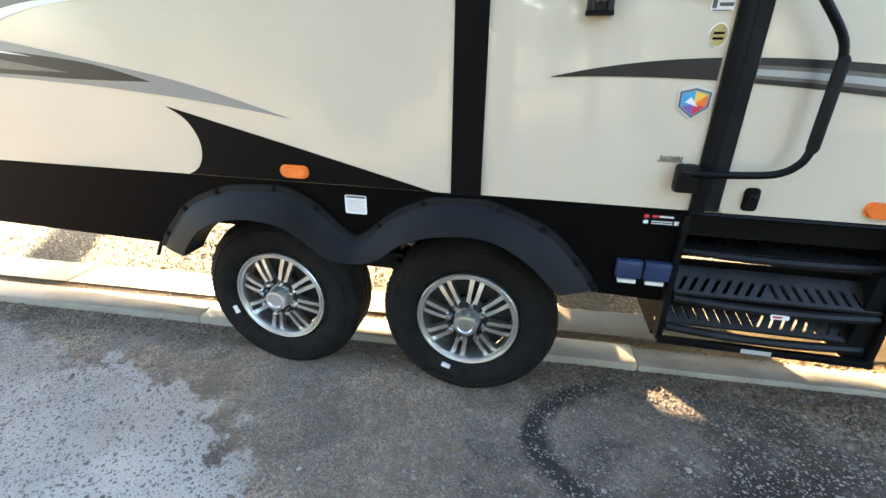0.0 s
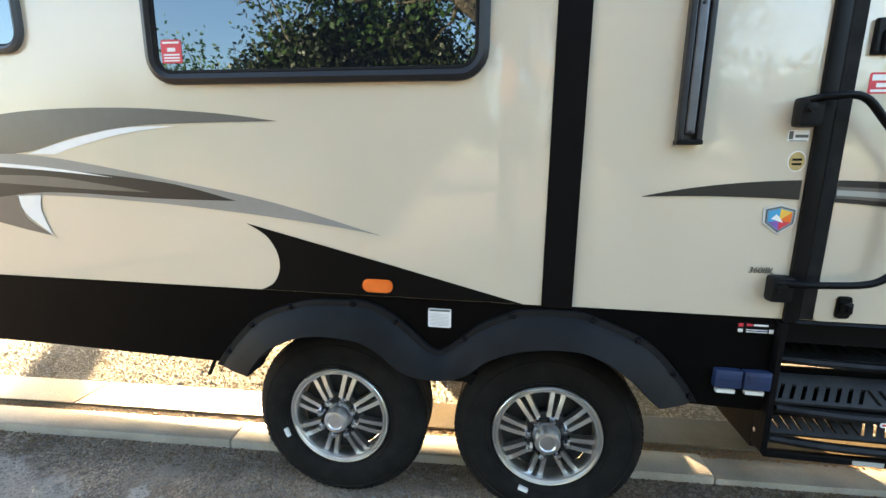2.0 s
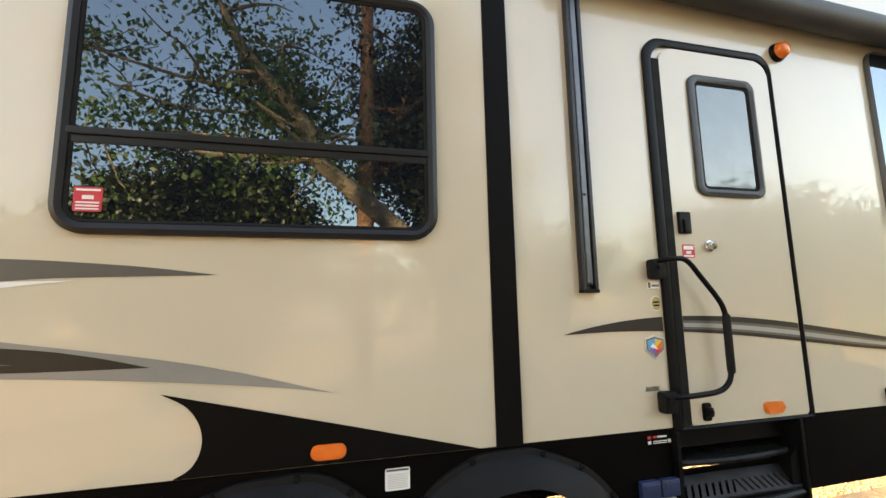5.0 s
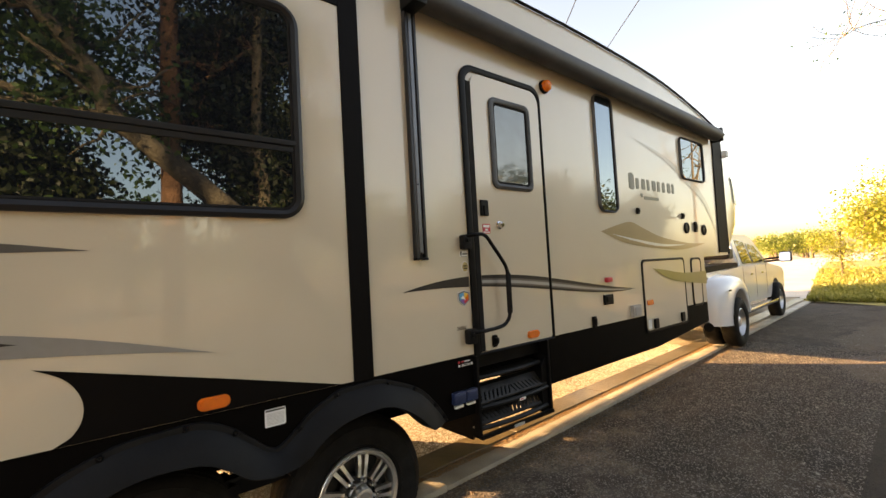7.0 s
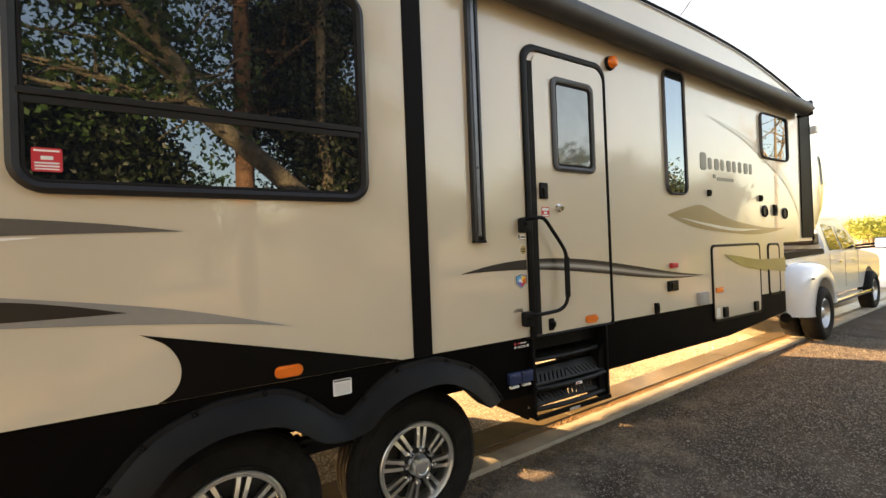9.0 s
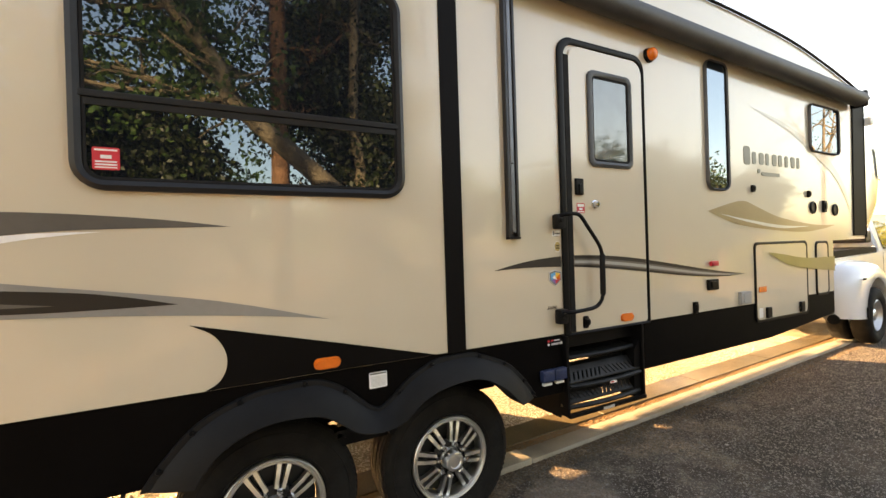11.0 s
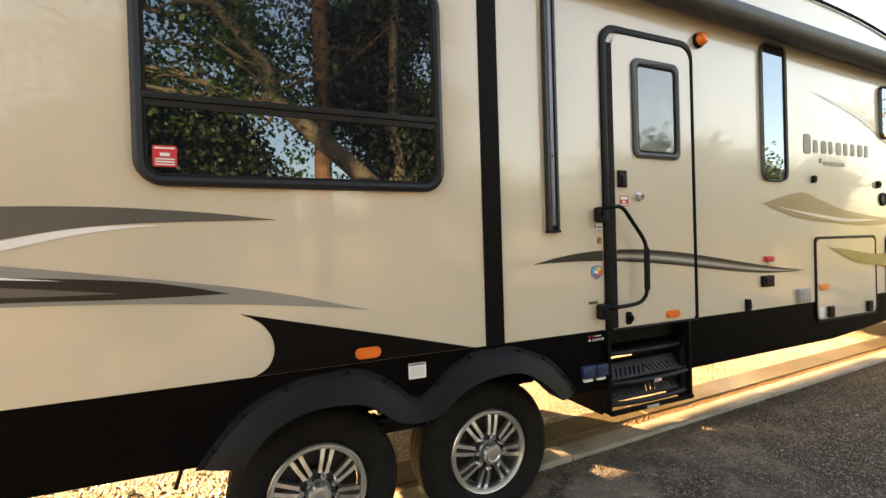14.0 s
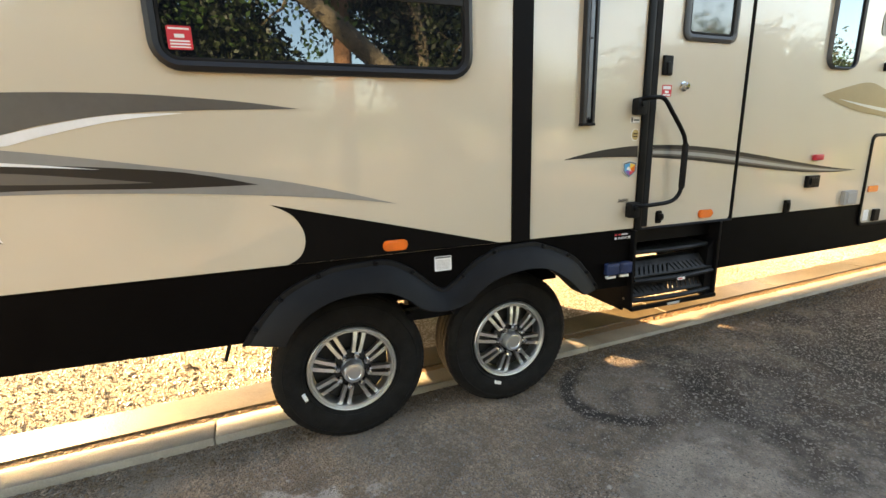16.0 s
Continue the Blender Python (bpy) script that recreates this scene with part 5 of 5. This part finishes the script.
for x0, x1, m in ((-1.1, -0.7, TEXTGREY), (-0.78, -0.6, TEXTGREY)):
    bm = bmesh.new()
    box(bm, x0, x1, 0.2975, 0.302, 1.18 if x0 < -1 else 1.10, 1.20 if x0 < -1 else 1.15)
    part("lettering_bar", bm, m, truck)


def truck_wheel(x, y, turn):
    w = new("wheel")
    w.parent = truck
    bm = bmesh.new()
    lathe(bm, [(0.22, 0.03), (0.26, 0.005), (0.33, 0.0), (0.375, 0.02), (0.395, 0.05), (0.395, 0.19), (0.375, 0.22), (0.25, 0.235), (0.22, 0.2), (0.22, 0.03)], 0, 0, 40)
    part("tyre", bm, RUBBER, w, "", True)
    bm = bmesh.new()
    lathe(bm, [(0.222, 0.03), (0.21, 0.02), (0.195, 0.06), (0.17, 0.12), (0.1, 0.13), (0.085, 0.06), (0.06, 0.04), (0.0005, 0.04)], 0, 0, 32)
    part("rim", bm, ALLOY, w, "polished rim", True)
    for k in range(8):
        a = 6.28318 * k / 8
        bm = bmesh.new()
        lathe(bm, [(0.02, 0.124), (0.02, 0.119), (0.0005, 0.118)], 0.14 * math.cos(a), 0.14 * math.sin(a), 8)
        part("hand_hole", bm, BLACKPAINT, w)
    w.matrix_basis = pose(x, y, 0.393, 0, 0, turn)


for x, y, turn in ((0, 0.02, 0), (0, 0.28, 0), (4.02, 0.20, 0), (0, 2.40, 180), (0, 2.14, 180), (4.02, 2.2, 180)):
    truck_wheel(x, y, turn)
truck.matrix_basis = pose(7.0, 0.52, 0, 0, 0, 3.9) @ Matrix.Diagonal((1.03, 1.0, 0.985, 1))


# ---- trees and distance ----
def leaves(name, centres, spread, per, size, material, parent, seed, droop=0.0):
    """Leaf blades in loose clumps, one mesh."""
    rng = np.random.default_rng(seed)
    c = np.repeat(np.array(centres, float), per, axis=0)
    p = c + rng.normal(0, 1, c.shape) * np.array(spread)
    n = len(p)
    a = rng.normal(0, 1, (n, 3))
    a[:, 2] -= droop
    a /= np.linalg.norm(a, axis=1)[:, None]
    b = np.cross(a, rng.normal(0, 1, (n, 3)))
    b /= np.linalg.norm(b, axis=1)[:, None]
    s = size * rng.uniform(0.6, 1.3, (n, 1))
    v = np.stack((p, p + (a * 0.5 + b * 0.28) * s, p + a * s, p + (a * 0.5 - b * 0.28) * s), 1).reshape(-1, 3)
    f = np.arange(4 * n).reshape(-1, 4)
    return mesh_part(name, v.tolist(), f.tolist(), material, parent)


def tree(label, path, radii, limbs, seed, leaf=LEAF, bark=BARK, size=0.10, per=34, twigs=26, reach=1.5, spread=0.28, low=0.35, category="tree", back=0.0):
    """A tree from its trunk's path: given limbs, random twigs with leaf clumps at their ends."""
    rng = random.Random(seed)
    t = tagged(new("tree"), label, category)
    bm = bmesh.new()
    trunk = smooth_path(path, 6)
    rr = [np.interp(i / (len(trunk) - 1), np.linspace(0, 1, len(radii)), radii) for i in range(len(trunk))]
    rr = [r * (1 + 0.12 * noise.noise(p * 2.3)) for r, p in zip(rr, trunk)]
    tube(bm, trunk, rr, 12)
    part("trunk", bm, bark, t, "", True)
    spine = [(p, r) for p, r in zip(trunk, rr)][int(len(trunk) * low):]
    bm = bmesh.new()
    for pts, r in limbs:
        q = smooth_path(pts, 5)
        tube(bm, q, [r * (1 - 0.75 * i / len(q)) for i in range(len(q))], 8)
        spine += [(p, r * (1 - 0.75 * i / len(q))) for i, p in enumerate(q)][len(q) // 4:]
    ends = []
    for k in range(twigs):
        p, r = rng.choice(spine)
        d = Vector((rng.gauss(0, 1), rng.gauss(-back, 1), rng.gauss(0.35, 0.7))).normalized()
        ln = reach * rng.uniform(0.5, 1.2)
        q = [p]
        for i in range(4):
            d = (d + Vector((rng.gauss(0, 0.3), rng.gauss(0, 0.3), rng.gauss(0.05, 0.25)))).normalized()
            q.append(q[-1] + d * ln / 4)
            ends.append(q[-1] + Vector((rng.gauss(0, 0.15), rng.gauss(0, 0.15), rng.gauss(0, 0.15))))
        tube(bm, q, [max(0.006, min(r, 0.032) * (1 - 0.85 * i / 4)) for i in range(5)], 6)
    part("branchwork", bm, bark, t, "", True)
    leaves("crown", [e[:] for e in ends], (spread, spread, spread * 0.8), per, size, leaf, t, seed, 0.4)
    return t


tree("leaning pale-barked tree with sparse green leaves", [(1.75, -3.7, 0), (1.35, -3.65, 0.9), (0.72, -3.55, 1.8), (0.06, -3.5, 2.43), (-0.53, -3.5, 2.93), (-0.87, -3.5, 3.24), (-0.95, -3.5, 3.53), (-1.15, -3.5, 3.83), (-1.42, -3.5, 4.15), (-1.72, -3.5, 4.55), (-2.1, -3.6, 5.3)], (0.14, 0.135, 0.13, 0.115, 0.098, 0.088, 0.08, 0.072, 0.06, 0.045, 0.02),
     [([(-0.82, -3.5, 3.17), (-1.1, -3.75, 3.30), (-1.35, -3.75, 3.32), (-1.7, -3.75, 3.46), (-2.3, -3.75, 3.55)], 0.05), ([(-1.25, -3.5, 3.95), (-1.32, -3.75, 4.3), (-1.3, -3.75, 4.8)], 0.045), ([(-1.35, -3.75, 3.32), (-2.0, -3.75, 3.3), (-2.8, -3.75, 3.42), (-3.5, -3.75, 3.3)], 0.028), ([(-1.42, -3.5, 4.15), (-2.0, -3.75, 4.15), (-2.8, -3.75, 4.3), (-3.8, -3.75, 4.6)], 0.035), ([(-1.0, -3.5, 3.62), (-1.6, -3.8, 3.85), (-2.4, -3.9, 3.9), (-3.2, -3.95, 4.15)], 0.03)], 3, LEAF, PALEBARK, 0.085, 13, 150, 0.85, 0.13, 0.45, back=1.8)
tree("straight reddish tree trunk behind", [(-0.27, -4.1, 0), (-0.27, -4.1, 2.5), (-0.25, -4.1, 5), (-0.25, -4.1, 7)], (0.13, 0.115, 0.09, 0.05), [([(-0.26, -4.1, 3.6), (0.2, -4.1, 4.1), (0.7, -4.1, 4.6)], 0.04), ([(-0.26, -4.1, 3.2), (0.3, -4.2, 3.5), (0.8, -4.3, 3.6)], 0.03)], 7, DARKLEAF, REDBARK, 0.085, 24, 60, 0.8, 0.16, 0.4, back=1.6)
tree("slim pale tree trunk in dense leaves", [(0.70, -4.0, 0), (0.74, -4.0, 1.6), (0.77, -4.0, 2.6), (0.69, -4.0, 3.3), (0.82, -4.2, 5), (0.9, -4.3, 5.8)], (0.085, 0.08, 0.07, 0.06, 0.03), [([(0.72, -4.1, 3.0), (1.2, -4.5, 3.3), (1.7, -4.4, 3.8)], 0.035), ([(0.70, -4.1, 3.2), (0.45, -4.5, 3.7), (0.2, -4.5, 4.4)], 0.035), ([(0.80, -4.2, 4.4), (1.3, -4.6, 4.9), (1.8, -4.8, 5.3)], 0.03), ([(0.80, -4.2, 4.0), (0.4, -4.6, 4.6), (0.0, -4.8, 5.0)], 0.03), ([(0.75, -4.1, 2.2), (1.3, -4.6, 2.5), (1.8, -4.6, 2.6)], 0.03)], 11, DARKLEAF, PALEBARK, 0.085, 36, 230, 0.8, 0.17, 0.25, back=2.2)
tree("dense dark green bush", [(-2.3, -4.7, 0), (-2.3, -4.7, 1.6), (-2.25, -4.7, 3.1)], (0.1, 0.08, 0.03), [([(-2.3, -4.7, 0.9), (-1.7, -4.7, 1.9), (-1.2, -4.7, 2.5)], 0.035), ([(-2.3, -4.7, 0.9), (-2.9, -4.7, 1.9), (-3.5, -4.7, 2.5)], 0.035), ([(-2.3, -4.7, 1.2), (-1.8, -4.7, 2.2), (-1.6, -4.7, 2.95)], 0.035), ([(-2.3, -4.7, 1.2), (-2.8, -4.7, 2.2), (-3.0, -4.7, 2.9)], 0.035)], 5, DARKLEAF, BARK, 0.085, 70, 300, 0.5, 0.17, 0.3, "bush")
tree("sparse roadside tree with a long overhanging limb", [(18.6, -5.6, 0), (18.6, -5.5, 3), (18.4, -5.4, 5.0), (18.6, -5.4, 7.0)], (0.07, 0.06, 0.045, 0.02), [([(18.5, -5.4, 4.6), (17.6, -3.8, 6.6), (16.6, -1.8, 7.5), (15.0, -0.5, 7.3), (14.0, 0.0, 6.8)], 0.025), ([(18.5, -5.4, 4.0), (19.2, -5.5, 5.0), (19.9, -5.6, 6.2)], 0.05), ([(18.5, -5.4, 4.0), (17.9, -5.7, 5.0), (17.2, -6.0, 6.0)], 0.05)], 13, LEAF, PALEBARK, 0.08, 1, 80, 1.1, 0.12, 0.5)
for x, y, h, seed in ((-11, -14, 4.2, 21), (-18, -17, 4.6, 22), (15, -15, 5.0, 23), (5, -16, 10, 24), (-4, -18, 8, 25), (24, -13, 4.6, 26), (10, -19, 6.0, 27)):
    tree("leafy tree across the road", [(x, y, 0), (x + 0.2, y, h * 0.4), (x - 0.2, y, h)], (0.25, 0.2, 0.06), [([(x, y, h * 0.35), (x + 1.5, y, h * 0.6), (x + 2.6, y, h * 0.75)], 0.08), ([(x, y, h * 0.35), (x - 1.5, y, h * 0.55), (x - 2.6, y, h * 0.7)], 0.08)], seed, LEAF, BARK, 0.17, 26, 70, 2.0, 0.5, 0.35)

for x, y, h, seed in ((11.2, -6.6, 4.4, 61), (14.5, -6.9, 4.0, 62), (17.8, -7.4, 4.4, 63), (8.6, -6.8, 4.5, 69)):
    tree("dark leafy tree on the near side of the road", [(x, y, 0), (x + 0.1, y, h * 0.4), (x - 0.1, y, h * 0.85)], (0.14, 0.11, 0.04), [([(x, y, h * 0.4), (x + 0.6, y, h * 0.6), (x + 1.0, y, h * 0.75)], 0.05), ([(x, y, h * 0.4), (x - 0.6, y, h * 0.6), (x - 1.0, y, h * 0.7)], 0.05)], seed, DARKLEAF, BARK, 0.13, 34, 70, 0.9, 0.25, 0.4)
# unseen bushes, added to give the glossy wall golden streaks
for x, y, h, seed in ((13.2, -8.3, 1.7, 71), (15.5, -7.8, 1.5, 64), (16.9, -9.4, 2.3, 72), (18.5, -8.6, 2.0, 65), (20.4, -9.0, 2.2, 73), (22, -8.2, 1.4, 66), (26, -9.6, 2.2, 67), (31, -9.8, 1.8, 68)):
    tree("straw-coloured bush added across the road for its golden reflection", [(x, y, 0), (x, y, h * 0.4), (x, y, h * 0.8)], (0.06, 0.05, 0.02), [([(x, y, 0.2), (x + 0.6, y, h * 0.5), (x + 1.0, y, h * 0.6)], 0.03), ([(x, y, 0.2), (x - 0.6, y, h * 0.5), (x - 1.0, y, h * 0.6)], 0.03)], seed, SUNLEAF, BARK, 0.10, 40, 50, 0.6, 0.2, 0.15, "bush")
# unseen trees, added to keep the sun off the upper trunks opposite
for x, y, h, seed in ((-15.2, 9.5, 14.0, 81), (-12.3, 10.2, 14.6, 82), (-9.5, 9.6, 14.0, 83)):
    tree("unseen tall leafy tree added behind the trailer for shade", [(x, y, 0), (x + 0.2, y, h * 0.4), (x - 0.2, y, h * 0.8)], (0.25, 0.2, 0.06), [([(x, y, h * 0.62), (x + 1.0, y, h * 0.72), (x + 1.7, y, h * 0.8)], 0.08), ([(x, y, h * 0.62), (x - 1.0, y, h * 0.72), (x - 1.7, y, h * 0.8)], 0.08)], seed, LEAF, BARK, 0.24, 40, 90, 1.3, 0.4, 0.66)
# added trees hidden by the trailer, blocking sun from the road ahead
for x, y, h, seed in ((6.5, 9, 4.2, 51), (9.0, 9.5, 4.4, 52), (11.5, 9.2, 4.2, 53)):
    tree("unseen leafy tree added beyond the trailer to shade the road", [(x, y, 0), (x + 0.2, y, h * 0.4), (x - 0.2, y, h)], (0.25, 0.2, 0.06), [([(x, y, h * 0.3), (x + 1.2, y, h * 0.5), (x + 2.0, y, h * 0.6)], 0.08), ([(x, y, h * 0.3), (x - 1.2, y, h * 0.5), (x - 2.0, y, h * 0.6)], 0.08)], seed, LEAF, BARK, 0.2, 30, 80, 1.5, 0.45, 0.2)

for k in range(13):
    x, y, h = -24 + 6.2 * k + 1.5 * math.sin(k * 3.1), -24 - 2.5 * math.sin(k * 1.7), 5.6 + 1.3 * math.sin(k * 2.3)
    tree("leafy tree in a row across the road", [(x, y, 0), (x + 0.2, y, h * 0.4), (x - 0.2, y, h * 0.9)], (0.25, 0.2, 0.06), [([(x, y, h * 0.3), (x + 1.6, y, h * 0.5), (x + 2.8, y, h * 0.65)], 0.08), ([(x, y, h * 0.3), (x - 1.6, y, h * 0.5), (x - 2.8, y, h * 0.6)], 0.08)], 70 + k, LEAF, BARK, 0.34, 18, 46, 1.7, 0.5, 0.2)

# sunlit trees and verge beyond the truck
for x, y, h, r, seed in ((27, 0.6, 4.4, 2.0, 31), (33, -2.6, 6.0, 2.6, 32), (28.5, 2.6, 2.6, 1.1, 33), (40, 1.5, 4.2, 2.2, 34)):
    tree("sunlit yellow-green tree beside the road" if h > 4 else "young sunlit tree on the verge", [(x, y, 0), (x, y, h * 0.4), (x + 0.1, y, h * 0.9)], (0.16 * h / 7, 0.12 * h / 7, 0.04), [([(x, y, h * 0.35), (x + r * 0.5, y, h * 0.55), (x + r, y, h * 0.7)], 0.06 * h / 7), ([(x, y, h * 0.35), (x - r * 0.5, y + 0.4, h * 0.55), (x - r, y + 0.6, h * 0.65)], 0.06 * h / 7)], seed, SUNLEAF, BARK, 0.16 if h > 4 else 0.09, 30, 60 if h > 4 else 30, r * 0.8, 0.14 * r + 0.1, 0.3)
for k in range(6):
    x, y, h = 90 + 5 * (k % 3), 15.5 + 1.6 * k, 3.1 + 0.9 * math.sin(k * 2.1)
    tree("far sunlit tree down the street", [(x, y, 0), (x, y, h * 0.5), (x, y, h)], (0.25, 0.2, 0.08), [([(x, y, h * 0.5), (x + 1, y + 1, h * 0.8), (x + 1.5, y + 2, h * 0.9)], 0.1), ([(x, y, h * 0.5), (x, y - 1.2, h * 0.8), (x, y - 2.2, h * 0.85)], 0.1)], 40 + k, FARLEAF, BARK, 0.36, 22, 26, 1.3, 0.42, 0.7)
verge = sheet("verge", [(13.6, -0.9, 0.004), (60, -12, 0.004), (60, 8.6, 0.045), (32, 4.3, 0.045), (14.5, 1.25, 0.045)], mat("dry_grass_ground", (0.30, 0.27, 0.09), 0.95, 0, 0.4, 1.5, 30, 0.6, 0.03))
tagged(verge, "dry yellow-green grass verge", "grass", kind="structure")
rng = np.random.default_rng(4)
u, v = rng.uniform(0, 1, 9000) ** 1.6, rng.uniform(0, 1, 9000)
gx = 14.5 + 24 * u
gy = (1 - v) * (-0.7 - 0.25 * (gx - 14)) + v * (1.2 + 0.172 * (gx - 14.5))
blades = leaves("grass", np.stack((gx, gy, np.full(9000, 0.05)), 1), (0.03, 0.03, 0.02), 2, 0.11, GRASSBLADE, None, 9, -3.0)
tagged(blades, "sunlit grass blades on the verge", "grass", kind="stuff")
farroad = sheet("far_street", [(15, 1.3, 0.006), (130, 12, 0.006), (130, 50, 0.006), (15, 9, 0.006)], mat("pale_street", (0.55, 0.52, 0.46), 0.8, 0, 0.15, 0.6, 20, 0.2, 0.01))
tagged(farroad, "pale sunlit street in the distance", "road", kind="structure")
for k, (x, y) in enumerate(((104, 25), (108, 35))):
    shed = tagged(new("house"), "low tan house far down the street", "house")
    bm = bmesh.new()
    box(bm, x, x + 6, y, y + 7, 0, 2.6)
    part("wall", bm, mat("tan_wall", (0.42, 0.33, 0.22), 0.8), shed)
    bm = bmesh.new()
    vs = [bm.verts.new(p) for p in ((x - 0.4, y - 0.4, 2.6), (x + 6.4, y - 0.4, 2.6), (x + 6.4, y + 7.4, 2.6), (x - 0.4, y + 7.4, 2.6), (x + 3, y + 1.5, 4.0), (x + 3, y + 5.5, 4.0))]
    for f in ((0, 1, 4), (1, 2, 5, 4), (2, 3, 5), (3, 0, 4, 5), (3, 2, 1, 0)):
        bm.faces.new([vs[i] for i in f])
    part("roof", bm, mat("brown_roof", (0.16, 0.12, 0.09), 0.8), shed)
    for j in range(2):
        bm = bmesh.new()
        box(bm, x - 0.03, x + 0.02, y + 1.2 + 3 * j, y + 2.4 + 3 * j, 0.9, 2.1)
        part("window", bm, GLASS, shed)
for i, (p, q) in enumerate((((4.1, -1.5, 9.0), (26.2, 23.1, 9.0)), ((5.7, -2.6, 9.0), (27.5, 22.1, 9.0)))):
    p, q = Vector(p), Vector(q)
    p = p - (q - p) * 0.6
    bm = bmesh.new()
    tube(bm, [p.lerp(q, k / 20) + Vector((0, 0, -0.15 * (1 - ((k - 10) / 10) ** 2))) for k in range(21)], 0.012, 6)
    tagged(part("power_line", bm, RUBBER), "thin black overhead power line", "cable", "power lines")
